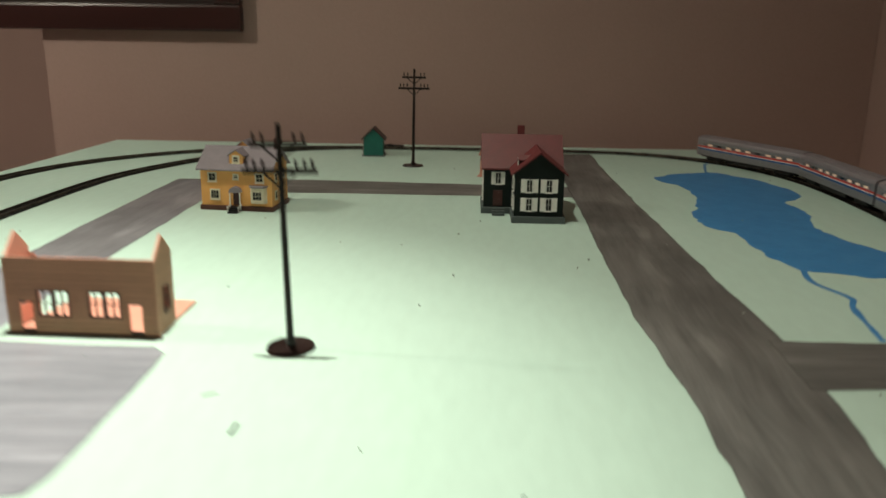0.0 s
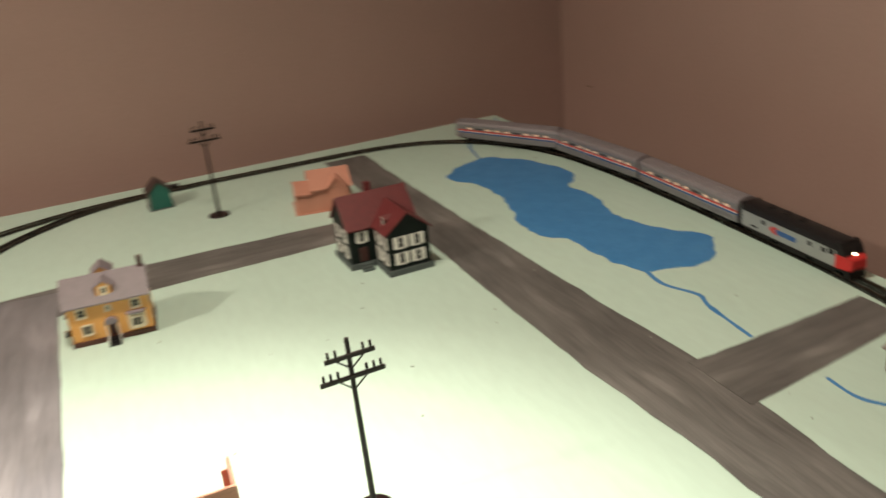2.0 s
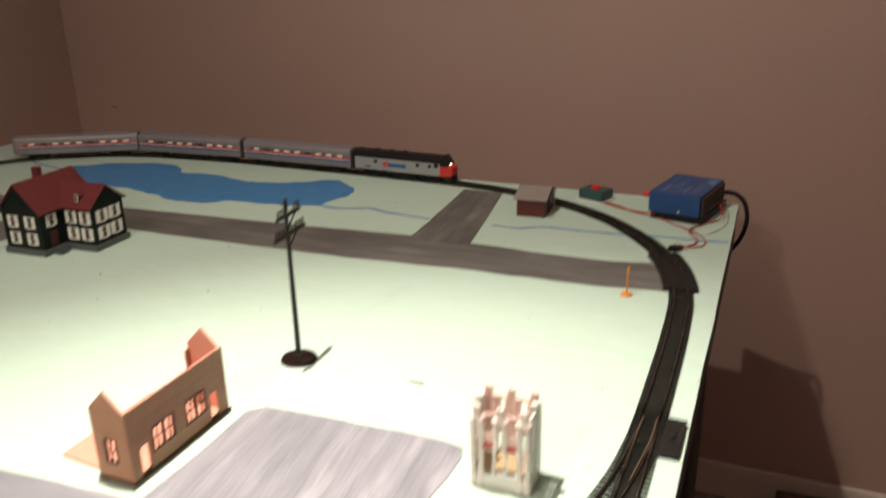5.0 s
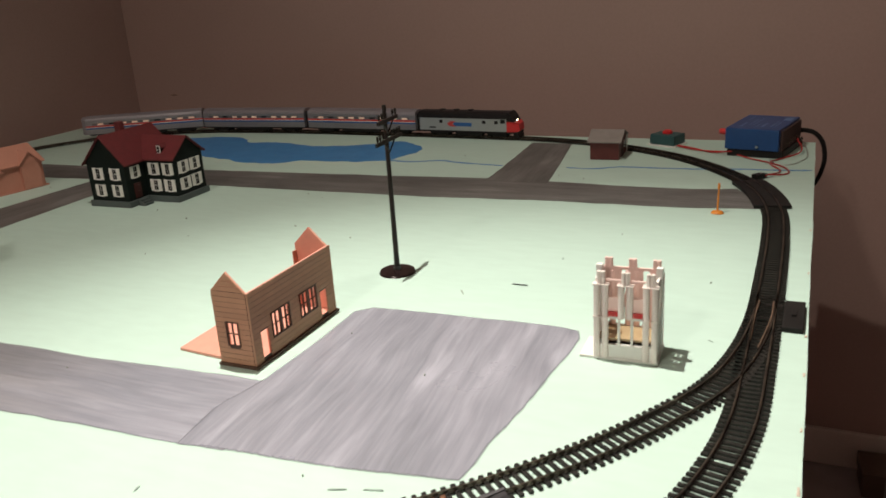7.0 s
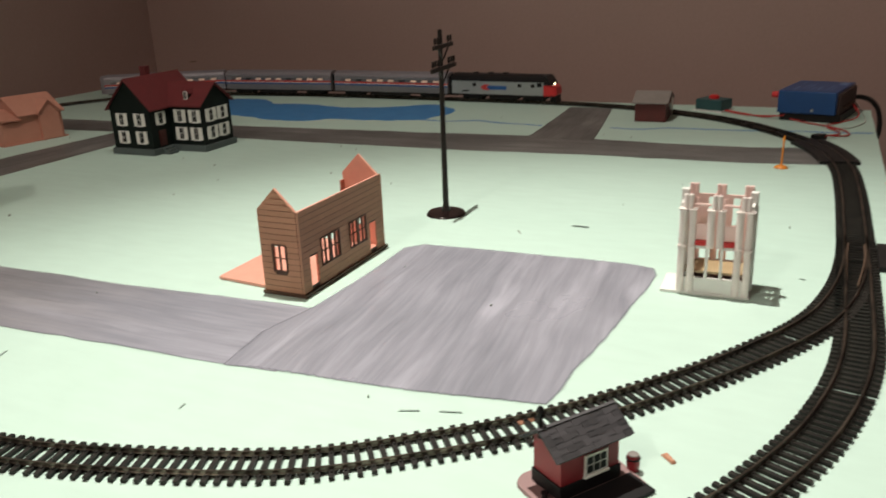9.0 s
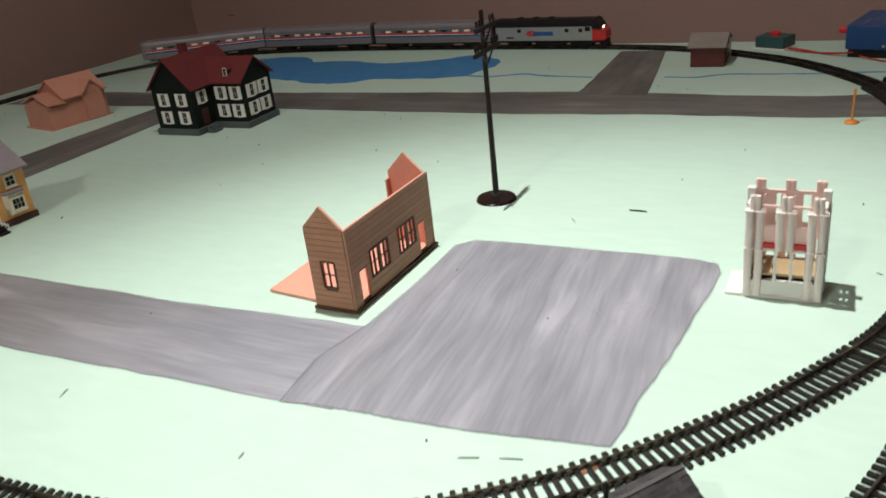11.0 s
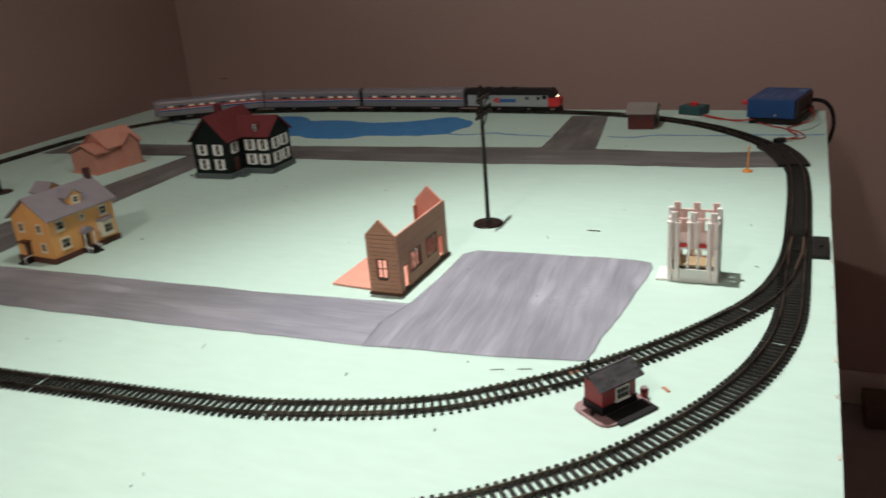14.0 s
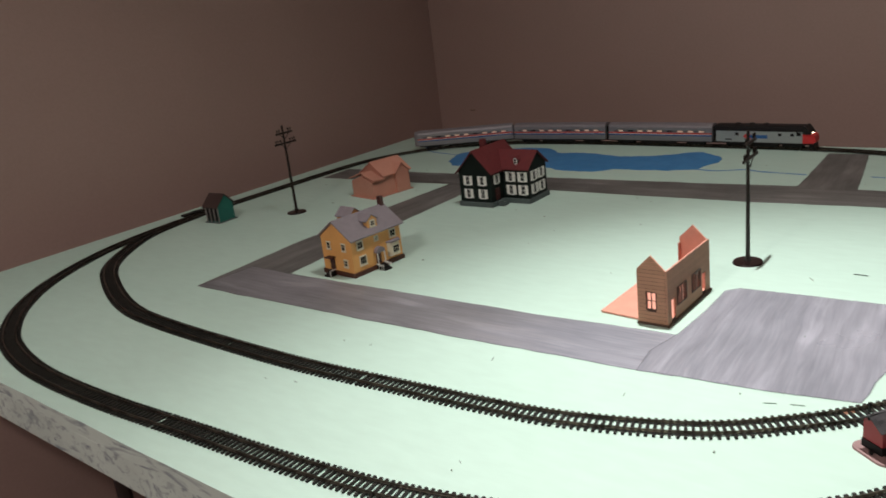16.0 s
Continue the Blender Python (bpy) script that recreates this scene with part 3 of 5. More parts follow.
def bent_plate(name, s0, s1, w0, w1, z0, z1, material, parent, label=""):
    """A plate that follows the outer track from s0 to s1."""
    bm = bmesh.new()
    rows = []
    for s in np.linspace(s0, s1, 14):
        p, a = along(OL, s, OS)
        nx, ny = -math.sin(a), math.cos(a)
        rows.append([bm.verts.new((p[0] + nx * w, p[1] + ny * w, z)) for w, z in ((w0, z0), (w1, z0), (w1, z1), (w0, z1))])
    for r, q in zip(rows, rows[1:]):
        for j in range(4):
            bm.faces.new((r[j], r[(j + 1) % 4], q[(j + 1) % 4], q[j]))
    bm.faces.new(rows[0])
    bm.faces.new(rows[-1][::-1])
    return part(name, bm, material, parent, label)


def s_near(x, y):
    d = np.hypot(OL[:, 0] - x, OL[:, 1] - y)
    return int(d.argmin()) * OS


S1, S2 = s_near(0.44, -0.312), s_near(0.318, -0.353)
lo_s, hi_s = min(S1, S2), max(S1, S2)
rr = thing("rerailer_crossing", pose(0, 0, 0), "black plastic road crossing piece laid between the rails", "track crossing")
bent_plate("centre_pad", lo_s, hi_s, -G + 0.0018, G - 0.0018, 0.0023, 0.0046, BLACK, rr)
bent_plate("side_ramp", lo_s, hi_s, G + 0.0012, 0.0215, 0.0003, 0.0044, BLACK, rr)
bent_plate("side_ramp", lo_s, hi_s, -0.0215, -G - 0.0012, 0.0003, 0.0044, BLACK, rr)
term = thing("track_terminal", pose(0.470, -0.327, 0, 0, 0, -38), "small black wire terminal beside the track", "track terminal")
part("terminal_body", cube(-0.009, 0.009, -0.006, 0.006, 0.0003, 0.007, bevel=0.001), BLACK, term)
part("terminal_screw", cone(bmesh.new(), 0.0016, 0.0016, 0.007, 0.0082, 0.003, 0), STEEL, term)


def switch_machine(x, y, rz, label):
    b = thing("switch_machine", pose(x, y, 0, 0, 0, rz), label, "switch machine", "turnout boxes")
    part("housing", cube(-0.030, 0.030, -0.0085, 0.0085, 0.0003, 0.0050, bevel=0.0012), BLACK, b)
    part("slider", cube(-0.006, 0.006, -0.002, 0.002, 0.0050, 0.0068, bevel=0.0005), BLACK, b)
    part("tie_bar", cube(0.018, 0.022, 0.0085, 0.024, 0.001, 0.0028), BLACK, b)
    return b


switch_machine(-0.016, -0.3900, 0, "flat black turnout box at the table edge")
switch_machine(-0.072, 1.158, 180, "black turnout box behind the far track")
gr = thing("turnout_blades", pose(0, 0, 0), "copper-toned point blades inside the turnout", "track points")
for pts in ([(0.01, -0.3605), (-0.03, -0.3592), (-0.075, -0.3592)], [(0.01, -0.3725), (-0.03, -0.3722), (-0.09, -0.3665)]):
    l2, _ = spline(pts, False, 0.004)
    rail(l2, 0, False, gr, COPPER)

# ---- telephone poles ----
def telephone_pole(m, label):
    p = thing("telephone_pole", m, label, "telephone pole", "telephone poles")
    bm = bmesh.new()
    cone(bm, 0.0198, 0.0185, 0.0, 0.0022, n=36)
    cone(bm, 0.0185, 0.006, 0.0022, 0.0040, n=36)
    cone(bm, 0.0045, 0.0038, 0.0040, 0.008, n=16)
    part("base", bm, DISC, p, "glossy dark brown disc base", smooth=True)
    bm = bmesh.new()
    cone(bm, 0.0030, 0.0020, 0.004, 0.1785, n=12)
    part("pole", bm, POLE, p, smooth=True)
    for z, w, pegs in ((0.1635, 0.0218, (-0.0185, -0.0120, 0.0120, 0.0185)), (0.1435, 0.0285, (-0.0250, -0.0190, -0.0125, 0.0125, 0.0190, 0.0250))):
        part("crossarm", cube(-w, w, -0.0042, -0.0016, z - 0.0019, z + 0.0019, bevel=0.0003), POLE, p)
        for x in pegs:
            bm = bmesh.new()
            cone(bm, 0.0006, 0.0006, z + 0.0019, z + 0.0040, x, -0.0029, 8)
            cone(bm, 0.0013, 0.0011, z + 0.0035, z + 0.0085, x, -0.0029, 10)
            part("insulator", bm, POLE, p, smooth=True)
        for sx in (-1, 1):
            a, b = Vector((sx * 0.0125, -0.0030, z - 0.0015)), Vector((0, -0.0026, z - 0.0125))
            q = (b - a).to_track_quat("Z", "Y").to_matrix().to_4x4()
            part("brace", cone(bmesh.new(), 0.0008, 0.0008, 0, (b - a).length, n=8), POLE, p, m=Matrix.Translation(a) @ q)
    return p


telephone_pole(pose(0, 0, 0.0002, 0.6, -1.0, 2), "black plastic toy telephone pole on a disc, middle of table")
telephone_pole(pose(0.004, 0.912, 0.0002, -0.8, 0.5, 4), "black plastic toy telephone pole on a disc, near the far track")


# ---- house helpers ----
def window(parent, m, w, h, cols=2, rows=2, frame_mat=WHITE, shutters=0.0, bars=0.0007, margin=0.0015):
    """A window on a wall: its outside is local -y. Surround, dark panes, shutters."""
    win = part("window", cube(-w / 2, w / 2, -0.0009, 0.0004, 0, h, bevel=0.0001), frame_mat, parent, m=m)
    iw, ih = w - margin, h - margin
    cw, ch = iw / cols, ih / rows
    for i in range(cols):
        for j in range(rows):
            x0, z0 = -iw / 2 + i * cw + bars / 2, margin / 2 + j * ch + bars / 2
            part("pane", cube(x0, x0 + cw - bars, -0.00115, -0.0008, z0, z0 + ch - bars), PANE, win)
    part("sill", cube(-w / 2 - 0.0005, w / 2 + 0.0005, -0.0017, -0.0001, -0.0010, -0.0001), frame_mat, win)
    if shutters:
        for sx in (-1, 1):
            bm = cube(sx * (w / 2 + 0.0002), sx * (w / 2 + 0.0002 + shutters), -0.0012, 0.0003, -0.0003, h + 0.0003)
            part("shutter", bm, frame_mat, win)
    return win


def gable_walls(w0, w1, y0, y1, z0, eave, ridge, along_x=False):
    """Walls with two gable ends; the ridge runs along y, or along x."""
    bm = bmesh.new()
    if along_x:
        c = (y0 + y1) / 2
        prism(bm, [(-(y1 - c), z0), (y1 - c, z0), (y1 - c, eave), (0, ridge), (-(y1 - c), eave)], w0, w1, m=pose(0, c, 0, 0, 0, -90))
    else:
        c = (w0 + w1) / 2
        prism(bm, [(w0, z0), (w1, z0), (w1, eave), (c, ridge), (w0, eave)], y0, y1)
    return bm


def gable_roof(w0, w1, y0, y1, eave, ridge, over=0.005, ends=0.004, thick=0.0022, along_x=False):
    if along_x:
        half, a, b, m = (y1 - y0) / 2, w0 - ends, w1 + ends, pose(0, (y0 + y1) / 2, 0, 0, 0, -90)
    else:
        half, a, b, m = (w1 - w0) / 2, y0 - ends, y1 + ends, pose((w0 + w1) / 2, 0, 0)
    k = (ridge - eave) / half
    e = half + over
    lift = 0.0005
    prof = [(-e, eave - over * k + lift), (0, ridge + lift), (e, eave - over * k + lift), (e, eave - over * k + thick + lift), (0, ridge + thick + lift), (-e, eave - over * k + thick + lift)]
    return prism(bmesh.new(), prof, a, b, m=m)


# ---- dark green house with a maroon roof ----
bh = thing("model_house", pose(0.196, 0.527, 0.0002, 0, 0, 2.0), "dark green model house with maroon roof and white shutters", "model house")
bm = bmesh.new()
box(bm, -0.056, 0.056, -0.009, 0.068, 0, 0.009, bevel=0.0008)
part("base", bm, SLATE, bh, "grey-green moulded foundation")
part("base", cube(-0.016, 0.0555, -0.066, -0.0092, 0, 0.009, bevel=0.0008), SLATE, bh)
part("wall", gable_walls(-0.053, 0.053, -0.006, 0.065, 0.008, 0.067, 0.1045, True), DKGREEN, bh)
part("wall", gable_walls(-0.013, 0.052, -0.063, 0.02, 0.008, 0.067, 0.0925), DKGREEN, bh)
part("roof", gable_roof(-0.053, 0.053, -0.006, 0.065, 0.067, 0.1045, along_x=True), MAROON, bh)
part("roof", gable_roof(-0.013, 0.052, -0.063, 0.02, 0.067, 0.0925), MAROON, bh)
part("chimney", cube(-0.006, 0.004, 0.034, 0.044, 0.095, 0.1185, bevel=0.0005), MAROON, bh)
for z in (0.0165, 0.0415):
    for x in (0.0065, 0.0325):
        window(bh, pose(x, -0.063, z, 0, 0, 0), 0.0090, 0.0175, 2, 2, shutters=0.0066)
    for y in (-0.0505, -0.0245):
        window(bh, pose(-0.013, y, z, 0, 0, -90), 0.0090, 0.0175, 2, 2, shutters=0.0055)
    for y in (0.013, 0.045):
        window(bh, pose(-0.053, y, z, 0, 0, -90), 0.0090, 0.0170, 2, 2, shutters=0.0050)
    for y in (-0.04, 0.0, 0.04):
        window(bh, pose(0.0525, y, z, 0, 0, 90), 0.0090, 0.0170, 2, 2, shutters=0.0050)
window(bh, pose(-0.033, -0.006, 0.0415), 0.0090, 0.0170, 2, 2, shutters=0.0048)
door = part("door", cube(-0.0395, -0.0265, -0.0075, -0.005, 0.011, 0.033), DOORRED, bh, "brown-red panelled door")
for z in (0.0135, 0.0225):
    part("door_panel", cube(-0.0375, -0.0285, -0.0082, -0.0074, z, z + 0.0075), DOORRED, door)
for i in range(3):
    part("step", cube(-0.041, -0.0235, -0.0235 + i * 0.004, -0.0112, 0.003 * i, 0.003 * i + 0.003), SLATE, bh)
dm = part("dormer", gable_walls(-0.0045, 0.0045, 0, 0.016, 0.0, 0.010, 0.014), DKGREEN, bh, m=pose(-0.0075, -0.035, 0.0715, 0, 0, -90))
part("dormer_roof", gable_roof(-0.0045, 0.0045, 0, 0.016, 0.010, 0.014, 0.002, 0.001, 0.001), MAROON, dm)
window(dm, pose(0, -0.0002, 0.0012), 0.0065, 0.0115, 1, 2)

# ---- ochre house ----
yh = thing("model_house", pose(-0.197, 0.524, 0.0002, 0, 0, -3.5), "ochre yellow model house with grey-lilac roof", "model house")
part("base", cube(-0.053, 0.053, -0.036, 0.036, 0, 0.007, bevel=0.0006), BROWN, yh, "dark brown foundation")
part("wall", gable_walls(-0.051, 0.051, -0.034, 0.034, 0.0065, 0.060, 0.0835, True), YELLOW, yh)
part("roof", gable_roof(-0.051, 0.051, -0.034, 0.034, 0.060, 0.0835, 0.006, 0.004, along_x=True), LILAC, yh)
part("chimney", cube(0.046, 0.0525, -0.004, 0.004, 0.060, 0.0985, bevel=0.0005), DOORRED, yh, "red brick chimney")
dm = part("dormer", gable_walls(-0.0095, 0.0095, 0, 0.024, 0.0, 0.013, 0.0195), YELLOW, yh, m=pose(0, -0.030, 0.064))
part("dormer_roof", gable_roof(-0.0095, 0.0095, 0, 0.024, 0.013, 0.0195, 0.0035, 0.0015, 0.0012), LILAC, dm)
window(dm, pose(0, -0.0002, 0.002), 0.0105, 0.0110, 2, 2, CREAM, margin=0.0042)
dm = part("dormer", gable_walls(-0.0115, 0.0115, 0.004, 0.034, 0.0, 0.018, 0.0275), YELLOW, yh, m=pose(-0.002, 0, 0.064))
part("dormer_roof", gable_roof(-0.0115, 0.0115, 0.004, 0.034, 0.018, 0.0275, 0.003, 0.0015, 0.0012), LILAC, dm)
for x, z, w, h, c in ((-0.034, 0.040, 0.013, 0.0135, 2), (0.034, 0.040, 0.013, 0.0135, 2), (0.0, 0.044, 0.0085, 0.008, 2), (-0.031, 0.015, 0.0145, 0.015, 3)):
    window(yh, pose(x, -0.034, z), w, h, c, 2, CREAM, margin=0.0036)
bay = part("bay_window", prism(bmesh.new(), [(-0.012, 0), (0.012, 0), (0.009, 0.006), (-0.009, 0.006)], 0.012, 0.034, m=Matrix(((1, 0, 0, 0.032), (0, 0, -1, -0.034), (0, 1, 0, 0), (0, 0, 0, 1)))), CREAM, yh, "cream bay window")
window(yh, pose(0.032, -0.0402, 0.015), 0.0165, 0.0155, 3, 2, CREAM, margin=0.0040)
part("bay_roof", prism(bmesh.new(), [(-0.0135, 0), (0.0135, 0), (0.009, 0.0085), (-0.009, 0.0085)], 0.034, 0.0365, m=Matrix(((1, 0, 0, 0.032), (0, 0, -1, -0.034), (0, 1, 0, 0), (0, 0, 0, 1)))), LILAC, yh)
dr = part("door", cube(-0.0045, 0.0045, -0.0352, -0.0335, 0.008, 0.026), DOORRED, yh, "brown front door")
bm = bmesh.new()
r = bmesh.ops.create_cone(bm, cap_ends=True, segments=20, radius1=0.0085, radius2=0.0085, depth=0.008)
bmesh.ops.rotate(bm, verts=bm.verts, matrix=Matrix.Rotation(radians(90), 3, "X"))
bmesh.ops.bisect_plane(bm, geom=bm.verts[:] + bm.edges[:] + bm.faces[:], plane_co=(0, 0, 0), plane_no=(0, 0, 1), clear_inner=True)
part("porch_hood", bm, LILAC, yh, "rounded grey porch hood", pose(0, -0.038, 0.0265))
for sx in (-1, 1):
    part("porch_post", cone(bmesh.new(), 0.0008, 0.0008, 0.006, 0.0265, sx * 0.0072, -0.0412, 8), WHITE, yh)
    part("railing", cube(sx * 0.0078 - 0.0005, sx * 0.0078 + 0.0005, -0.052, -0.036, 0.0105, 0.0118), WHITE, yh, m=pose(0, 0, 0, 4, 0, 0))
    for k in range(3):
        part("baluster", cone(bmesh.new(), 0.0004, 0.0004, 0.001, 0.0115 - 0.001 * k, sx * 0.0078, -0.041 - 0.005 * k, 6), WHITE, yh)
for i in range(3):
    part("step", cube(-0.007, 0.007, -0.054 + i * 0.005, -0.0362, 0.0022 * i, 0.0022 * (i + 1)), HUTBASE, yh)
for y, z in ((-0.017, 0.040), (0.017, 0.040), (-0.018, 0.015)):
    window(yh, pose(-0.051, y, z, 0, 0, -90), 0.0095, 0.0125, 2, 2, CREAM, margin=0.0032)
    window(yh, pose(0.051, y, z, 0, 0, 90), 0.0095, 0.0125, 2, 2, CREAM, margin=0.0032)
part("side_door", cube(-0.0522, -0.0505, 0.008, 0.018, 0.008, 0.026), DOORRED, yh)
part("side_awning", cube(-0.0605, -0.051, 0.005, 0.021, 0.0275, 0.029), DOORRED, yh)
for i in range(3):
    part("side_step", cube(-0.066 + 0.004 * i, -0.0535, 0.006, 0.02, 0.0022 * i, 0.0022 * (i + 1)), HUTBASE, yh)
part("side_railing", cube(-0.066, -0.0535, 0.0048, 0.0056, 0.0095, 0.0106), WHITE, yh)
part("side_post", cube(-0.066, -0.0652, 0.0048, 0.0056, 0.0, 0.0106), WHITE, yh)

# ---- bare salmon house ----
sh = thing("model_house", pose(0.185, 0.842, 0.0002, 0, 0, -9), "unpainted salmon plastic model house with stepped roofs", "model house")
part("base", cube(-0.052, 0.056, -0.040, 0.040, 0, 0.0018), SALMON, sh)
part("wall", gable_walls(-0.020, 0.052, -0.036, 0.036, 0.001, 0.045, 0.068, True), SALMON, sh)
part("roof", gable_roof(-0.020, 0.052, -0.036, 0.036, 0.045, 0.068, 0.006, 0.003, along_x=True), SALMON, sh)
part("wing_wall", gable_walls(-0.048, -0.0195, -0.036, 0.036, 0.001, 0.034, 0.046, True), SALMON, sh)
part("wing_roof", gable_roof(-0.050, -0.0225, -0.036, 0.036, 0.034, 0.046, 0.006, 0.002, along_x=True), SALMON, sh, "loose wing roof, lifted at its eave", pose(0, 0, 0.0022, 0, 3.5, 0))
part("gable_wall", gable_walls(0.012, 0.044, -0.042, 0.0, 0.001, 0.045, 0.061), SALMON, sh)
part("gable_roof", gable_roof(0.012, 0.044, -0.042, 0.0, 0.045, 0.061, 0.004, 0.003), SALMON, sh)
part("wing_window", cube(-0.0485, -0.0478, -0.008, 0.004, 0.014, 0.026), SALMON, sh)

# ---- teal shed ----
gs = thing("model_shed", pose(-0.089, 1.040, 0.0002, 0, 0, 4), "teal green model shed with dark brown roof", "model shed")
part("base", cube(-0.023, 0.023, -0.023, 0.023, 0, 0.002), SLATE, gs)
part("wall", gable_walls(-0.0195, 0.0195, -0.020, 0.020, 0.0015, 0.036, 0.0545), TEAL, gs)
part("roof", gable_roof(-0.0195, 0.0195, -0.020, 0.020, 0.036, 0.0545, 0.005, 0.003), DKROOF, gs)
for y in (-0.018, -0.006, 0.006, 0.018):
    part("post", cube(-0.0208, -0.0194, y - 0.0012, y + 0.0012, 0.002, 0.034), GREYROOF, gs, "warm grey post")
# dark slab on the closed wall, its colour stands for shade inside
part("opening", cube(-0.0199, -0.0192, -0.016, 0.016, 0.004, 0.030), PANE, gs, "dark panel coloured as the shade inside an opening")

# ---- barn red shed ----
rs = thing("model_shed", pose(0.583, -0.087, 0.0002, 0, 0, 3), "small barn-red model shed with warm grey roof", "model shed")
part("wall", gable_walls(-0.032, 0.032, -0.023, 0.023, 0.0005, 0.0295, 0.041), BARN, rs)
part("roof", gable_roof(-0.032, 0.032, -0.023, 0.023, 0.0295, 0.041, 0.005, 0.004), GREYROOF, rs)
part("door", cube(-0.006, 0.006, -0.0242, -0.0228, 0.001, 0.020), DOORRED, rs)
window(rs, pose(0.018, -0.023, 0.013), 0.008, 0.009, 2, 2)
part("loading_post", cube(0.030, 0.032, -0.026, -0.024, 0.0, 0.030), WHITE, rs)

# ---- half-built tan storefront ----
tb = thing("model_building", pose(-0.236, 0.008, 0.0002, 0, 0, 0.6), "half-built tan clapboard model building without roof", "model building")
part("base", cube(-0.003, 0.127, -0.003, 0.0018, 0, 0.0022), UMBER, tb, "dark brown base strip")
part("base", cube(-0.003, 0.0018, 0.0019, 0.036, 0, 0.0022), UMBER, tb, "dark brown base strip")
part("floor_plate", prism(bmesh.new(), [(0.002, 0.002), (0.123, 0.002), (0.123, 0.089), (0.010, 0.089)], 0.0003, 0.0026, m=Matrix(((1, 0, 0, 0), (0, 0, 1, 0), (0, 1, 0, 0), (0, 0, 0, 1)))), PINK, tb, "bare pink plastic floor plate")


def cut_wall(length, height, holes, thick, material, parent, m, name="wall"):
    """A wall with real openings; outside is local -y."""
    xs = sorted({0.0, length, *[v for h in holes for v in h[:2]]})
    zs = sorted({0.0, height, *[v for h in holes for v in h[2:]]})
    bm = bmesh.new()
    for x0, x1 in zip(xs, xs[1:]):
        for z0, z1 in zip(zs, zs[1:]):
            if not any(h[0] - 1e-6 <= x0 and x1 <= h[1] + 1e-6 and h[2] - 1e-6 <= z0 and z1 <= h[3] + 1e-6 for h in holes):
                box(bm, x0, x1, 0, thick, z0, z1)
    bmesh.ops.remove_doubles(bm, verts=bm.verts, dist=1e-6)
    # added umber sheet: colours the clapboard gaps dark as the shade under each ledge
    if material is PINK:
        cut_wall(length, height, holes, 0.0003, UMBER, parent, m @ pose(0, -0.0003, 0), "sheathing")
    return part(name, bm, material, parent, "bare pink inside" if material is PINK else "", m)


def boards(length, height, holes, parent, m, course=0.0046, top=None):
    """Clapboards on the outside of a wall, broken at the openings."""
    n = math.ceil(height / course - 0.01)
    for i in range(n):
        z0, z1 = i * course, min((i + 1) * course - 0.0001, height)
        lo, hi = (0.0, length) if top is None else top(z0)
        lo1, hi1 = (0.0, length) if top is None else top(z1)
        if hi - lo < 0.002:
            continue
        cuts = sorted((h[0], h[1]) for h in holes if h[2] < z1 - 0.0008 and h[3] > z0 + 0.0008)
        x, x1 = lo, lo1
        for a, b in cuts + [(hi, hi)]:
            a1 = hi1 if a == hi else a
            if a - x > 0.0008:
                bm = bmesh.new()
                zt = z1 - 0.0005
                v = [bm.verts.new(c) for c in ((x, -0.0009, z0), (a, -0.0009, z0), (a1, -0.0006, zt), (x1, -0.0006, zt), (x, -0.0002, z0), (a, -0.0002, z0), (a1, -0.0002, zt), (x1, -0.0002, zt))]
                for q in ((0, 1, 2, 3), (4, 7, 6, 5), (0, 4, 5, 1), (1, 5, 6, 2), (2, 6, 7, 3), (3, 7, 4, 0)):
                    bm.faces.new([v[k] for k in q])
                part("clapboard", bm, TAN, parent, m=m)
            x = x1 = b


def trim(parent, m, x0, x1, z0, z1, cols, w=0.0009, material=UMBER, muntin=0.0006):
    fr = bmesh.new()
    for a in ((x0 - w, x0, z0 - w, z1 + w), (x1, x1 + w, z0 - w, z1 + w), (x0, x1, z0 - w, z0), (x0, x1, z1, z1 + w)):
        box(fr, a[0], a[1], -0.0018, 0.0004, a[2], a[3])
    f = part("window", fr, material, parent, "dark umber window frame", m)
    bm = bmesh.new()
    for i in range(1, cols):
        x = x0 + (x1 - x0) * i / cols + (0.0 if cols < 4 or i == 2 else (i - 2) * 0.0010)
        ww = 0.0030 if i == cols / 2 and cols > 2 else muntin
        box(bm, x - ww / 2, x + ww / 2, -0.0016, 0.0003, z0, z1)
    zm = (z0 + z1) / 2
    box(bm, x0, x1, -0.0010, 0.0002, zm - muntin / 2, zm + muntin / 2)
    part("muntin", bm, material, f)


HOLES = [(0.010, 0.021, 0.003, 0.026), (0.0265, 0.0515, 0.015, 0.036), (0.0690, 0.0940, 0.015, 0.036), (0.1010, 0.1120, 0.003, 0.026)]
FM = pose(0, 0, 0.0022)
wl = cut_wall(0.124, 0.0640, HOLES, 0.0016, PINK, tb, FM)
boards(0.124, 0.0640, HOLES, tb, FM)
for h in HOLES[1:3]:
    trim(tb, FM, *h, 4)


def end_wall(m, holes, flip=False):
    d, e, pk = 0.034, 0.0640, 0.081
    cut_wall(d, e, holes, 0.0016, PINK, tb, m)
    part("gable", prism(bmesh.new(), [(0, e), (d, e), (d / 2, pk)], 0, 0.0016, m=None), PINK, tb, "bare pink gable", m)
    boards(d, pk, holes, tb, m, top=lambda z: (0.0, d) if z < e else (d / 2 * (z - e) / (pk - e), d - d / 2 * (z - e) / (pk - e)))


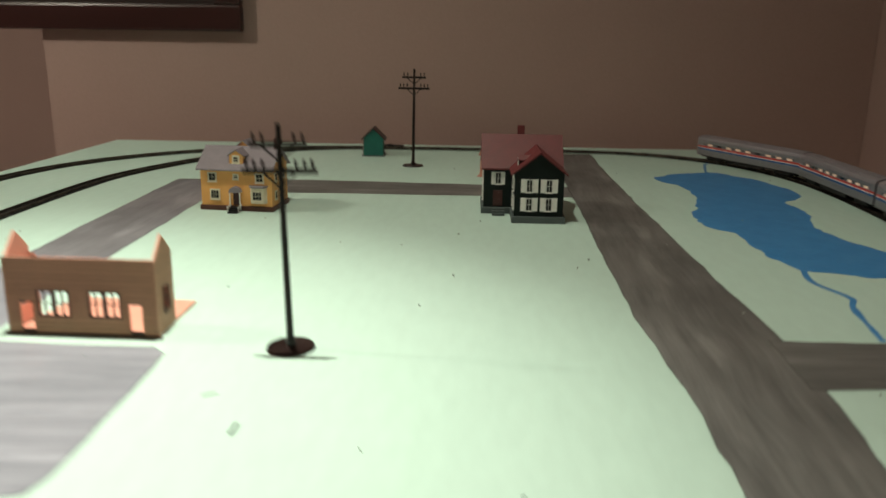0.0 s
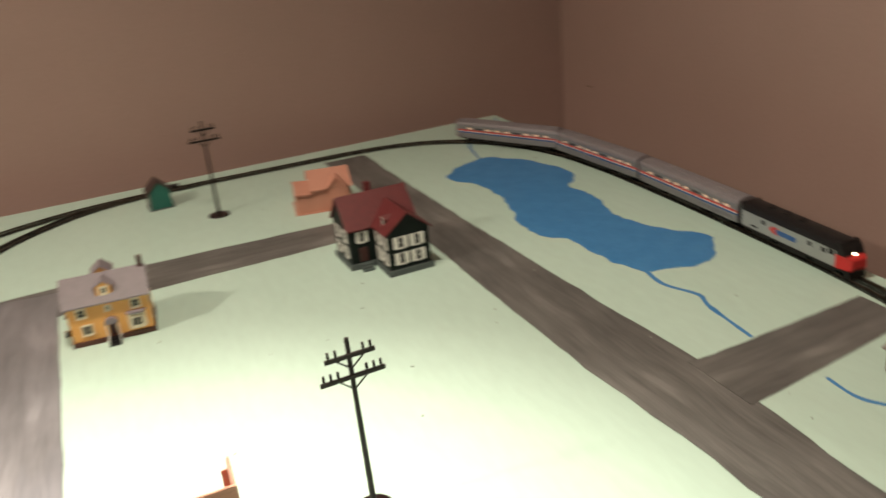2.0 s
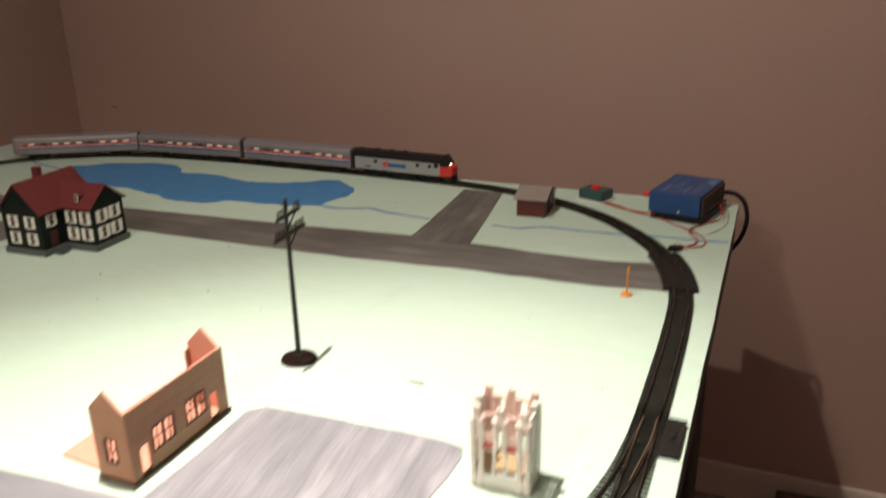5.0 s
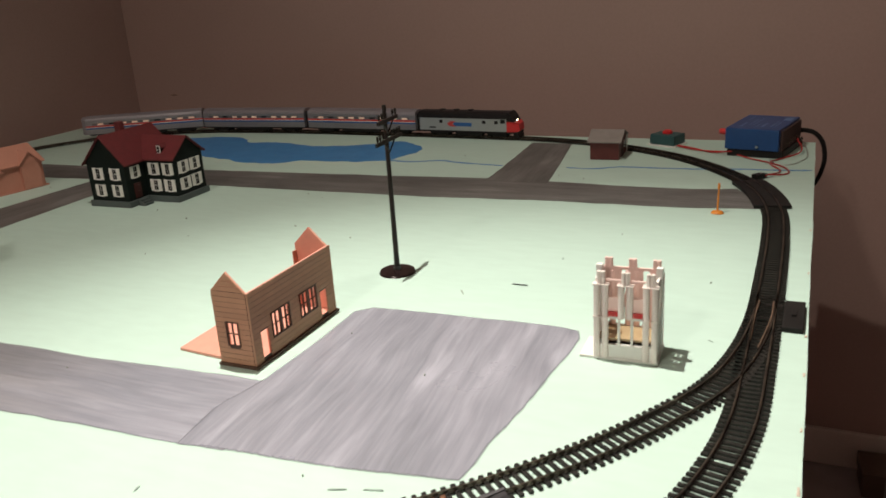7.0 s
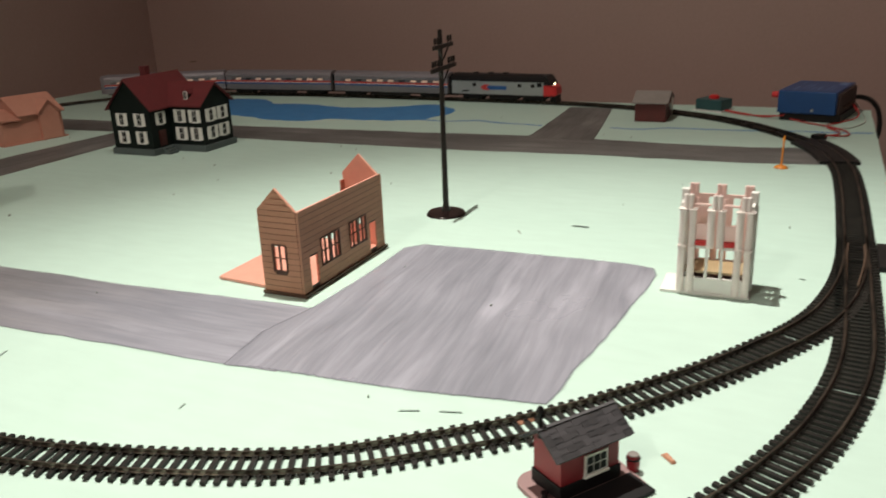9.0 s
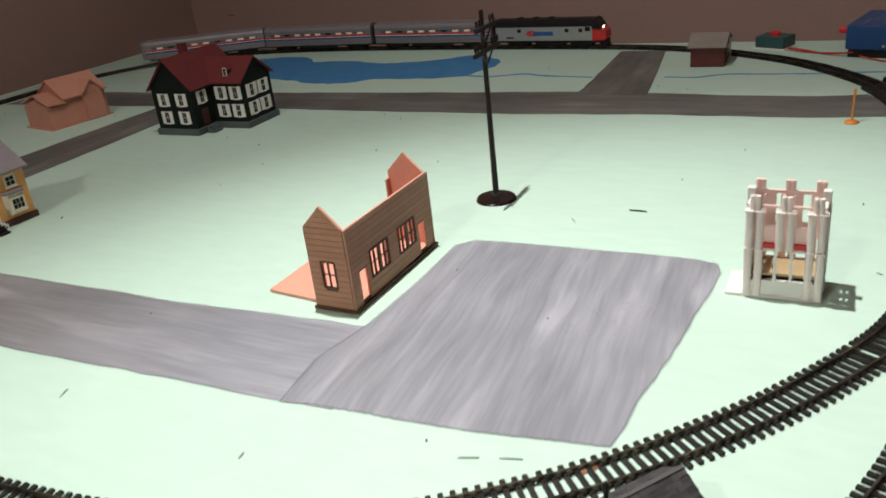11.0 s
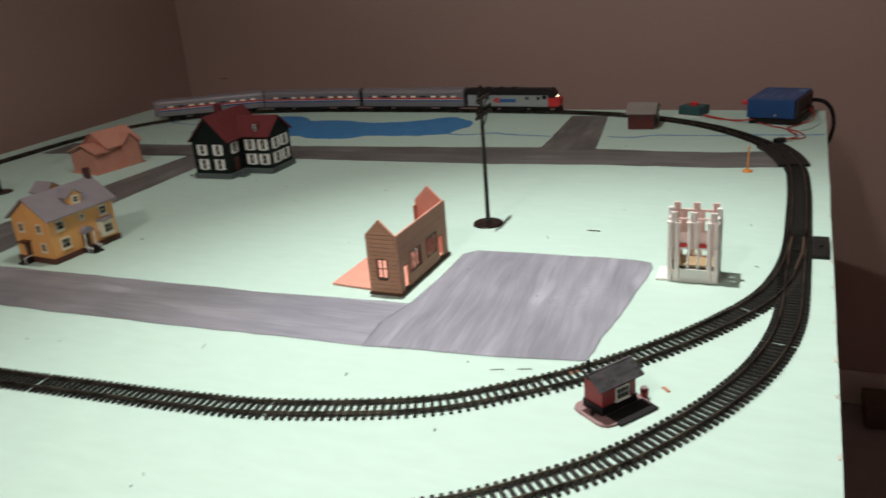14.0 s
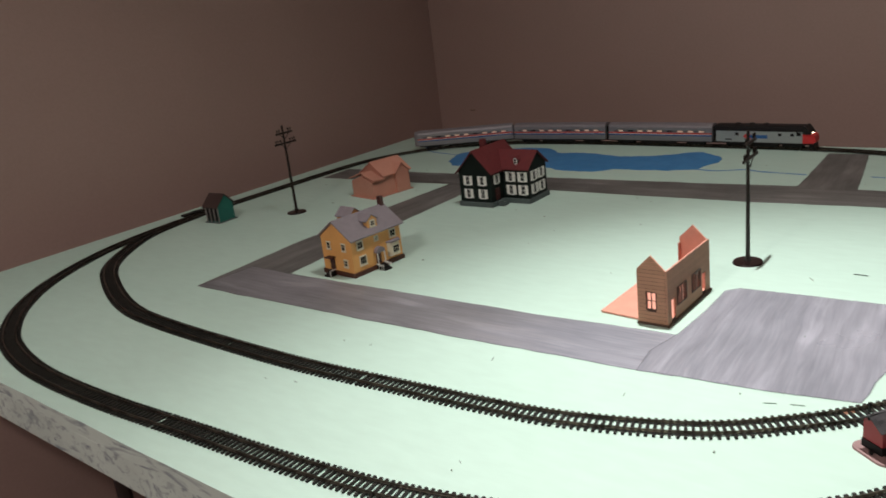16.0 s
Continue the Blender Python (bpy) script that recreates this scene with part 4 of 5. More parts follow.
WIN = [(0.0115, 0.0225, 0.017, 0.037)]
EM = pose(0, 0.0355, 0.0022, 0, 0, -90)
end_wall(EM, WIN)
trim(tb, EM, *WIN[0], 2)
EM2 = pose(0.124, 0.0016, 0.0022, 0, 0, 90)
end_wall(EM2, WIN)
trim(tb, EM2, *WIN[0], 2)
for x in (-0.0011, 0.1234):
    part("corner_board", cube(x, x + 0.0017, -0.0011, 0.0006, 0.0022, 0.0662), TAN, tb)
part("corner_tab", cube(0.1165, 0.1222, 0.0340, 0.0354, 0.0022, 0.060), SALMON, tb)
part("corner_tab", cube(0.0018, 0.0070, 0.0340, 0.0354, 0.0022, 0.060), SALMON, tb)

# ---- white half-built tower front ----
tw = thing("model_building", pose(-0.135, -0.272, 0.0002, 0, 0, -88), "white plastic half-built model tower without roof", "model building")
part("base", cube(-0.036, 0.0255, -0.001, 0.034, 0, 0.0018), WHITE, tw, "white base plate")
part("plinth", cube(-0.0245, 0.0245, 0.0, 0.003, 0.0018, 0.0115), WHITE, tw)
for c in (-0.0190, 0.0, 0.0190):
    for x in (c - 0.0033, c + 0.0033):
        bm = bmesh.new()
        cone(bm, 0.0027, 0.0025, 0.0018 if c else 0.0325, 0.0565, x, 0, 8)
        box(bm, x - 0.0030, x + 0.0030, -0.0029, 0.0029, 0.0565, 0.0574, bevel=0.0002)
        if c:
            box(bm, x - 0.0028, x + 0.0028, -0.0028, 0.0028, 0.0322, 0.0332, bevel=0.0002)
        part("pilaster", bm, BLUSH, tw)
    bm = bmesh.new()
    for x in (c - 0.0017, c + 0.0017):
        cone(bm, 0.0017, 0.0016, 0.0574, 0.0664, x, 0, 10)
    box(bm, c - 0.0030, c + 0.0030, 0.0002, 0.0016, 0.0574, 0.0656)
    part("pier_cap", bm, BLUSH, tw)
for x in (-0.0050, 0.0050):
    part("mullion", cube(x - 0.0010, x + 0.0010, -0.0006, 0.0016, 0.0115, 0.0322), WHITE, tw)
for x in (-0.0095, 0.0095):
    part("mid_panel", cube(x - 0.0036, x + 0.0036, 0.0002, 0.0018, 0.0372, 0.0474), PINKISH, tw)
    part("red_panel", cube(x - 0.0036, x + 0.0036, -0.0016, 0.0020, 0.0338, 0.0370), RED, tw, "red painted strip")
    part("lower_rail", cube(x - 0.0036, x + 0.0036, 0.0002, 0.0018, 0.0312, 0.0336), WHITE, tw)
    part("top_rail", cube(x - 0.0056, x + 0.0056, 0.0004, 0.0020, 0.0590, 0.0606, bevel=0.0004), PINKISH, tw, "pinkish top rail")
for sx in (-1, 1):
    bm = bmesh.new()
    X = sx * 0.0232
    for a in ((0.003, 0.009, 0.0018, 0.060), (0.024, 0.030, 0.0018, 0.060), (0.009, 0.024, 0.0018, 0.034), (0.009, 0.024, 0.052, 0.060), (0.0160, 0.0170, 0.034, 0.052), (0.009, 0.0160, 0.0425, 0.0435), (0.0170, 0.024, 0.0425, 0.0435)):
        box(bm, X - 0.0009, X + 0.0009, *a)
    part("side_wall", bm, WHITE, tw)
bm = bmesh.new()
for a in ((-0.0232, 0.0232, 0.0295, 0.0312, 0.0018, 0.016), (-0.0232, 0.0232, 0.0295, 0.0312, 0.030, 0.040), (-0.0232, -0.0085, 0.0295, 0.0312, 0.040, 0.0585), (-0.0035, 0.0085, 0.0295, 0.0312, 0.040, 0.0585),
          (0.0135, 0.0232, 0.0295, 0.0312, 0.040, 0.0585), (-0.0232, 0.0232, 0.0295, 0.0312, 0.0585, 0.0605)):
    box(bm, *a)
part("back_wall", bm, PINKISH, tw, "pinkish translucent back panel")
for c in (-0.0190, 0.0, 0.0190):
    bm = bmesh.new()
    for x in (c - 0.0033, c + 0.0033):
        cone(bm, 0.0027, 0.0025, 0.0018, 0.0575, x, 0.0312, 8)
    part("pilaster", bm, PINKISH, tw)
    bm = bmesh.new()
    for x in (c - 0.0017, c + 0.0017):
        cone(bm, 0.0017, 0.0016, 0.0576, 0.0668, x, 0.0312, 10)
    box(bm, c - 0.0030, c + 0.0030, 0.0300, 0.0314, 0.0576, 0.0660)
    part("pier_cap", bm, PINKISH, tw)
for sx in (-1, 1):
    bm = bmesh.new()
    box(bm, sx * 0.0232 - 0.0030, sx * 0.0232 + 0.0030, 0.0130, 0.0195, 0.0018, 0.0575, bevel=0.0006)
    box(bm, sx * 0.0232 - 0.0026, sx * 0.0232 + 0.0026, 0.0136, 0.0189, 0.0575, 0.0665, bevel=0.0006)
    part("side_pier", bm, WHITE, tw)
part("inner_floor", cube(-0.0221, 0.0221, 0.0032, 0.0292, 0.0140, 0.0156), FLOORTAN, tw, "tan inner floor")
tw.scale = (1.0, 1.0, 1.12)

# ---- red trackside hut ----
HUT = pose(-0.3865, -0.2455, 0.0002, 0, 0, -34)
ht = thing("trackside_hut", HUT, "red toy trackman's hut with charcoal shingle roof", "model hut")
bm = bmesh.new()
rim = []
for cx, cy, a0, r in ((0.021, -0.024, -90, 0.003), (0.025, 0.012, 0, 0.003), (-0.017, 0.008, 90, 0.009), (-0.017, -0.014, 180, 0.010)):
    rim += [(cx + r * math.cos(radians(a0 + k * 15)), cy + r * math.sin(radians(a0 + k * 15))) for k in range(7)]
foot, face = [bm.verts.new((x, y, 0)) for x, y in rim], [bm.verts.new((x * 0.985, y * 0.985, 0.0016)) for x, y in rim]
bm.faces.new(face)
bm.faces.new(foot[::-1])
for i in range(len(rim)):
    bm.faces.new((foot[i - 1], foot[i], face[i], face[i - 1]))
part("plate", bm, PLATE, ht, "mauve plastic ground plate")
part("pad", cube(-0.0150, 0.0235, -0.0275, -0.0108, 0.0001, 0.0019, bevel=0.0004), HUTBASE, ht, "charcoal yard pad")
part("bucket", cone(bmesh.new(), 0.0013, 0.0018, 0.0016, 0.0044, -0.0215, -0.004, 12), HUTBASE, ht)
part("foundation", cube(-0.0178, 0.0178, -0.0105, 0.0105, 0.0016, 0.0085), HUTBASE, ht, "charcoal foundation")
part("wall", gable_walls(-0.0170, 0.0170, -0.0098, 0.0098, 0.0084, 0.0255, 0.0325, True), HUTRED, ht)
a0, L = math.atan2(0.0325 - 0.0255, 0.0098), 0.0155
slope = {-1: pose(0, 0, 0.0328, math.degrees(a0), 0, 0), 1: pose(0, 0, 0.0328, 0, 0, 180) @ pose(0, 0, 0, math.degrees(a0), 0, 0)}
for sy in (-1, 1):
    for j in range(6):
        for i in range(5):
            w = 0.0445 / 5
            x = -0.02225 + i * w + (0.45 * w if j % 2 else 0)
            x1 = min(x + w - 0.00012, 0.0223)
            if j % 2 and i == 0:
                part("shingle", cube(-0.02225, x - 0.00012, -(j + 1) * L / 6 - 0.0006, -j * L / 6, 0.0006, 0.0014), SHINGLE, ht, m=slope[sy])
            lift = 0.0006 + 0.0001 * ((i * 7 + j * 3) % 3)
            part("shingle", cube(x, x1, -(j + 1) * L / 6 - 0.0006, -j * L / 6, lift, lift + 0.0009), SHINGLE, ht, m=slope[sy])
part("roof_board", gable_roof(-0.0170, 0.0170, -0.0098, 0.0098, 0.0255, 0.0325, 0.0035, 0.0042, 0.0005, True), SHINGLE, ht)
part("ridge_cap", cube(-0.0225, 0.0225, -0.0010, 0.0010, 0.0335, 0.0347), SHINGLE, ht)
window(ht, pose(0.003, -0.0098, 0.0095), 0.0135, 0.0105, 3, 2, margin=0.0018, bars=0.0008)
part("stovepipe", cone(bmesh.new(), 0.0011, 0.0011, 0.028, 0.0415, -0.0185, 0.003, 10), BLACK, ht)
part("pipe_cap", cone(bmesh.new(), 0.0020, 0.0008, 0.0412, 0.0438, -0.0185, 0.003, 10), BLACK, ht)
bar = thing("toy_barrel", HUT @ pose(0.0275, -0.0085, 0.0), "red toy barrel beside the hut", "barrel")
bm = bmesh.new()
cone(bm, 0.0028, 0.0032, 0.0, 0.0042, n=16)
cone(bm, 0.0032, 0.0028, 0.0042, 0.0085, n=16)
part("body", bm, HUTRED, bar, smooth=True)
part("hoop", cone(bmesh.new(), 0.0034, 0.0034, 0.0064, 0.0071, n=16), HUTBASE, bar)
part("lid", cone(bmesh.new(), 0.0027, 0.0025, 0.0085, 0.0090, n=16), GREYROOF, bar, "grey lid")

# ---- power pack, push button, wires ----
pp = thing("power_pack", pose(0.660, -0.322, 0.0002, 0, 0, -12), "blue metal model railway power pack on a black base", "power pack")
part("base", cube(-0.060, 0.060, -0.042, 0.042, 0.0, 0.012, bevel=0.002), BLACK, pp, "black plastic base")
part("cover", cube(-0.063, 0.058, -0.036, 0.045, 0.0115, 0.0445, bevel=0.0018), BLUE, pp, "blue enamelled cover")
part("end_panel", cube(-0.056, 0.052, -0.0395, -0.0355, 0.012, 0.041), DKROOF, pp, "dull brown end panel")
part("throttle_knob", cone(bmesh.new(), 0.0052, 0.0045, 0, 0.010, n=18), RED, pp, "red knob", pose(-0.056, 0.045, 0.037, -90, 0, 0), True)
part("screw", cone(bmesh.new(), 0.0024, 0.0018, 0, 0.0018, n=12), STEEL, pp, "steel screw", pose(-0.0625, -0.004, 0.017, 0, -90, 0))
for x in (-0.03, -0.012, 0.006, 0.022):
    part("terminal", cone(bmesh.new(), 0.0020, 0.0020, 0, 0.004, n=10), RAIL, pp, "", pose(x, -0.0395, 0.020, 90, 0, 0))
for y, x0, x1, w in ((-0.022, -0.04, 0.0, 0.0018), (-0.016, -0.04, 0.012, 0.0018), (-0.004, -0.045, -0.01, 0.004), (0.004, -0.045, -0.02, 0.0018), (0.012, -0.03, 0.03, 0.0016), (0.018, -0.03, 0.022, 0.0016), (0.027, -0.048, -0.012, 0.0032), (-0.025, 0.02, 0.046, 0.012), (0.03, 0.01, 0.044, 0.0018)):
    part("print_bar", cube(x0, x1, y - w / 2, y + w / 2, 0.0443, 0.0447), PRINT, pp, "faint pale print")
pb = thing("push_button_box", pose(0.682, -0.165, 0.0002, 0, 0, -22), "dark teal push button box with red button", "push button")
part("foot", cube(-0.021, 0.021, -0.026, 0.026, 0, 0.002), WHITE, pb, "pale base plate")
part("housing", cube(-0.018, 0.018, -0.023, 0.023, 0.002, 0.019, bevel=0.002), GREYTEAL, pb)
bm = bmesh.new()
cone(bm, 0.0085, 0.0085, 0.019, 0.0225, n=20)
cone(bm, 0.0085, 0.005, 0.0225, 0.025, n=20)
part("button", bm, RED, pb, "domed red button", smooth=True)
wr = thing("red_wires", pose(0, 0, 0), "thin red wires lying on the table", "wires")
tube("wire", [(0.655, -0.185, 0.004), (0.640, -0.215, 0.0018), (0.628, -0.245, 0.0025), (0.612, -0.272, 0.006)], 0.0011, WIRE, wr)
tube("wire", [(0.657, -0.187, 0.005), (0.645, -0.218, 0.0020), (0.622, -0.246, 0.0022), (0.606, -0.276, 0.008)], 0.0011, WIRE, wr)
tube("wire", [(0.600, -0.285, 0.004), (0.583, -0.308, 0.002), (0.560, -0.338, 0.0015), (0.520, -0.362, 0.0015), (0.495, -0.360, 0.0018), (0.474, -0.331, 0.005)], 0.0011, WIRE, wr)
tube("wire", [(0.667, -0.368, 0.018), (0.628, -0.375, 0.006), (0.598, -0.352, 0.0015), (0.556, -0.335, 0.003), (0.515, -0.352, 0.0015), (0.470, -0.335, 0.005)], 0.0011, WIRE, wr)
tube("wire", [(0.685, -0.371, 0.018), (0.640, -0.384, 0.003), (0.585, -0.378, 0.0012), (0.552, -0.352, 0.0015), (0.590, -0.332, 0.002)], 0.0006, STEEL, wr, "thin bare wire")
cord = tube("power_cord", [(0.706, -0.352, 0.020), (0.719, -0.380, 0.021), (0.725, -0.397, 0.012), (0.727, -0.408, -0.010), (0.728, -0.406, -0.05), (0.735, -0.385, -0.09), (0.745, -0.34, -0.15), (0.75, -0.25, -0.40), (0.84, -0.20, -0.755)], 0.0038, BLACK, pp, "black power cord over the table edge")
cord.matrix_parent_inverse = pp.matrix_basis.inverted()

# ---- orange post ----
op = thing("toy_post", pose(0.289, -0.292, 0.0002, 1, 2, 0), "bright orange toy post on a small foot", "toy post")
bm = bmesh.new()
cone(bm, 0.0078, 0.0062, 0, 0.0022, n=20)
cone(bm, 0.0062, 0.0025, 0.0022, 0.0035, n=20)
part("foot", bm, ORANGE, op, smooth=True)
part("post", cone(bmesh.new(), 0.0012, 0.0010, 0.003, 0.036, n=10), ORANGE, op, smooth=True)
part("finial", cone(bmesh.new(), 0.0017, 0.0013, 0.031, 0.0370, n=10), ORANGE, op, smooth=True)

# ---- train ----
BACK = s_near(0.70, 0.10)


def on_track(s):
    return along(OL, s % (len(OL) * OS - OS), OS)


def vehicle(s_front, length):
    """The pose of a vehicle that reaches back from s_front: local +x is its nose."""
    pa, _ = on_track(s_front - 0.16 * length)
    pb, _ = on_track(s_front - 0.84 * length)
    a = math.atan2(pa[1] - pb[1], pa[0] - pb[0])
    c = (pa + pb) / 2
    return pose(c[0], c[1], 0, 0, 0, math.degrees(a))


def shell(w, z0, z1, roof_r, n=6):
    """Half-round carriage profile: y and z."""
    pts = [(-w, z0), (-w, z1)]
    for i in range(1, n):
        a = math.pi * i / n
        pts.append((-w * math.cos(a), z1 + roof_r * math.sin(a) ** 0.8))
    return pts + [(w, z1), (w, z0)]


ALONG = Matrix(((0, 1, 0, 0), (1, 0, 0, 0), (0, 0, 1, 0), (0, 0, 0, 1)))


def truck(parent, x, wheel_gap=0.028):
    t = part("truck", cube(x - 0.021, x + 0.021, -0.0125, 0.0125, 0.0085, 0.0135, bevel=0.001), BLACK, parent)
    for dx in (-wheel_gap / 2, wheel_gap / 2):
        for sy in (-1, 1):
            bm = bmesh.new()
            cone(bm, 0.0055, 0.0055, -0.0012, 0.0012, n=18)
            cone(bm, 0.0063, 0.0063, 0.0012, 0.0017, n=18)
            part("wheel", bm, BLACK, t, "", pose(x + dx, sy * 0.0088, 0.0102, 90 * sy, 0, 0), True)
    for sy in (-1, 1):
        part("side_frame", cube(x - 0.019, x + 0.019, sy * 0.0125, sy * 0.0138, 0.0075, 0.0125), BLACK, t)


def carriage(s_front, label, tail=False):
    L, W = 0.252, 0.0172
    c = thing("passenger_car", vehicle(s_front, L), label, "passenger car", "passenger train")
    h = L / 2
    part("body", prism(bmesh.new(), [(-W, 0.0145), (-W, 0.0425), (W, 0.0425), (W, 0.0145)], -h, h, m=ALONG), SILVER, c)
    part("roof", prism(bmesh.new(), shell(W + 0.0002, 0.0426, 0.0440, 0.0085), -h, h, m=ALONG), CARROOF, c, "silvery ribbed roof", smooth=True)
    for y in (-0.011, -0.004, 0.004, 0.011):
        part("roof_rib", cube(-h + 0.004, h - 0.004, y - 0.0004, y + 0.0004, 0.0485, 0.0525 if abs(y) < 0.006 else 0.0512), CARROOF, c)
    for sy in (-1, 1):
        o = sy * W
        for z in (0.0165, 0.0185, 0.0205, 0.0225, 0.0395):
            part("flute", cube(-h, h, o - sy * 0.0002, o + sy * 0.0005, z, z + 0.0010), SILVER, c)
        part("red_stripe", cube(-h, h, o - sy * 0.0002, o + sy * 0.0004, 0.0300, 0.0330), STRIPERED, c)
        part("window_band", cube(-h + 0.014, h - 0.014, o - sy * 0.0002, o + sy * 0.0003, 0.0336, 0.0382), BAND, c)
        part("white_stripe", cube(-h, h, o - sy * 0.0002, o + sy * 0.00045, 0.0288, 0.0298), WHITE, c)
        part("blue_stripe", cube(-h, h, o - sy * 0.0002, o + sy * 0.0004, 0.0258, 0.0286), STRIPEBLUE, c)
        for i in range(9):
            x = -h + 0.026 + i * 0.0245
            part("window", cube(x, x + 0.0125, o + sy * 0.0002, o + sy * 0.0006, 0.0341, 0.0378), LITWIN if (i * 5 + int(sy)) % 4 else WINLIT, c)
        part("skirt", cube(-0.045, 0.045, o - sy * 0.003, o - sy * 0.0006, 0.0085, 0.0145), BLACK, c)
    part("underframe", cube(-h + 0.004, h - 0.004, -0.012, 0.012, 0.0112, 0.0144), BLACK, c)
    for sx in (-1, 1):
        if tail and sx < 0:
            bm = prism(bmesh.new(), [(-W, 0.0145), (-W * 0.98, 0.047), (0, 0.0515), (W * 0.98, 0.047), (W, 0.0145)], -h - 0.009, -h, m=ALONG)
            for v in bm.verts:
                if v.co.x < -h - 0.005:
                    v.co.y *= 0.72
            part("rounded_end", bm, CARROOF, c, "rounded tail end")
            continue
        part("diaphragm", cube(sx * h, sx * (h + 0.004), -0.0095, 0.0095, 0.015, 0.046, bevel=0.0008), BLACK, c, "dark end diaphragm")
        part("coupler", cube(sx * (h - 0.005), sx * (h + 0.011), -0.0016, 0.0016, 0.0095, 0.0125), BLACK, c)
    truck(c, -0.34 * L)
    truck(c, 0.34 * L)
    return c


def locomotive(s_front):
    L, W = 0.206, 0.0168
    c = thing("diesel_locomotive", vehicle(s_front, L), "silver and black diesel locomotive with red nose", "locomotive", "passenger train")
    h = L / 2
    part("body", prism(bmesh.new(), [(-W, 0.016), (-W, 0.0400), (W, 0.0400), (W, 0.016)], -h, h - 0.024, m=ALONG), LOCOSIDE, c)
    part("roof", prism(bmesh.new(), shell(W + 0.0003, 0.0401, 0.0440, 0.0085, 8), -h, h - 0.018, m=ALONG), LOCOROOF, c, "black roof", smooth=True)
    part("rear_wall", cube(-h - 0.0012, -h - 0.0001, -W - 0.0002, W + 0.0002, 0.0155, 0.051), LOCOROOF, c)
    nose = bmesh.new()
    prism(nose, [(h - 0.0238, 0.0155), (h - 0.004, 0.0155), (h, 0.019), (h - 0.0015, 0.031), (h - 0.008, 0.0345), (h - 0.0238, 0.0345)], -W, W)
    for v in nose.verts:
        if v.co.x > h - 0.006:
            v.co.y *= 0.72
    part("nose", nose, RED, c, "bright red nose")
    cab = bmesh.new()
    prism(cab, [(h - 0.0238, 0.0347), (h - 0.0085, 0.0347), (h - 0.0145, 0.0450), (h - 0.0195, 0.0505), (h - 0.0238, 0.0515)], -W * 0.97, W * 0.97)
    part("cab", cab, LOCOROOF, c, "black cab top")
    for sy in (-1, 1):
        part("windscreen", cube(-0.0008, 0.0002, sy * 0.0012, sy * 0.0125, 0.0, 0.0075), PANE, c, m=pose(h - 0.0095, 0, 0.0362, 0, -30, 0))
        part("headlight", cone(bmesh.new(), 0.0013, 0.0013, 0, 0.001, n=12), HEAD, c, "lit headlight", pose(h - 0.0092, sy * 0.0016, 0.0352 + 0.0008, 0, 75, 0))
        o = sy * W
        part("cab_window", cube(h - 0.036, h - 0.027, o - sy * 0.0002, o + sy * 0.0005, 0.0315, 0.0385), PANE, c)
        part("blue_arrow", cube(-0.030, 0.008, o - sy * 0.0002, o + sy * 0.0004, 0.0245, 0.0315), STRIPEBLUE, c, "blue arrow mark")
        bm = prism(bmesh.new(), [(0.008, 0.0235), (0.020, 0.0235), (0.012, 0.0285), (0.020, 0.0335), (0.008, 0.0335), (0.001, 0.0285)], min(o, o + sy * 0.0005), max(o, o + sy * 0.0005))
        part("red_chevron", bm, STRIPERED, c, "red chevron mark", m=pose(-0.045, 0, 0))
        for x in (-0.06, 0.03, 0.055):
            part("grille", cube(x, x + 0.007, o - sy * 0.0002, o + sy * 0.0004, 0.030, 0.036), LOCOROOF, c)
        part("number_bars", cube(-0.082, -0.068, o - sy * 0.0002, o + sy * 0.0004, 0.020, 0.0225), LOCOROOF, c)
        part("gutter", cube(-h, h - 0.022, o, o + sy * 0.0006, 0.0395, 0.0408), LOCOROOF, c)
        part("fuel_tank", cube(-0.028, 0.028, sy * 0.004, sy * 0.0155, 0.0072, 0.0128, bevel=0.001), BLACK, c)
        part("handrail", cube(-h + 0.002, h - 0.03, o - sy * 0.0006, o + sy * 0.0006, 0.0136, 0.0160), LOCOROOF, c)
    part("underframe", cube(-h, h - 0.003, -0.0150, 0.0150, 0.0125, 0.0156), BLACK, c)
    for x in (-0.06, -0.03, 0.0):
        bm = bmesh.new()
        cone(bm, 0.006, 0.0055, 0.0515, 0.0540, x, 0, 18)
        part("roof_fan", bm, LOCOROOF, c)
    part("coupler", cube(-h - 0.010, -h + 0.004, -0.0016, 0.0016, 0.0095, 0.0125), BLACK, c)
    part("pilot", prism(bmesh.new(), [(h - 0.012, 0.005), (h - 0.001, 0.0045), (h - 0.003, 0.0126), (h - 0.012, 0.0126)], -0.013, 0.013), BLACK, c)
    truck(c, -0.062, 0.026)
    truck(c, 0.058, 0.026)
    return c


locomotive(BACK)
carriage(BACK - 0.216, "silver passenger car with red, white and blue stripes, leading")
carriage(BACK - 0.216 - 0.264, "silver passenger car with red, white and blue stripes, middle")
carriage(BACK - 0.216 - 0.528, "silver round-ended passenger car with coloured stripes, last", True)

# ---- small bits on the table ----
BARE = mat("bare_edge", (0.60, 0.50, 0.42), 0.8, 0, (0.5, 0.38, 0.30), 60)
def sliver(x, y, length, turn, material, label, name="scrap", w=0.0008):
    bm = bmesh.new()
    prism(bm, [(-length / 2, 0.0), (length / 2, 0.0), (length * 0.42, 0.4 * w + 0.0002), (-length * 0.38, 0.4 * w + 0.0001)], -w / 2, w / 2)
    for v in bm.verts:
        v.co.y *= 0.5 + abs(math.sin(v.co.x * 900 + length * 1000))
    return tagged(part(name, bm, material, m=pose(x, y, 0.0003, 0, 0, turn)), label, "scrap", "scraps on the table")


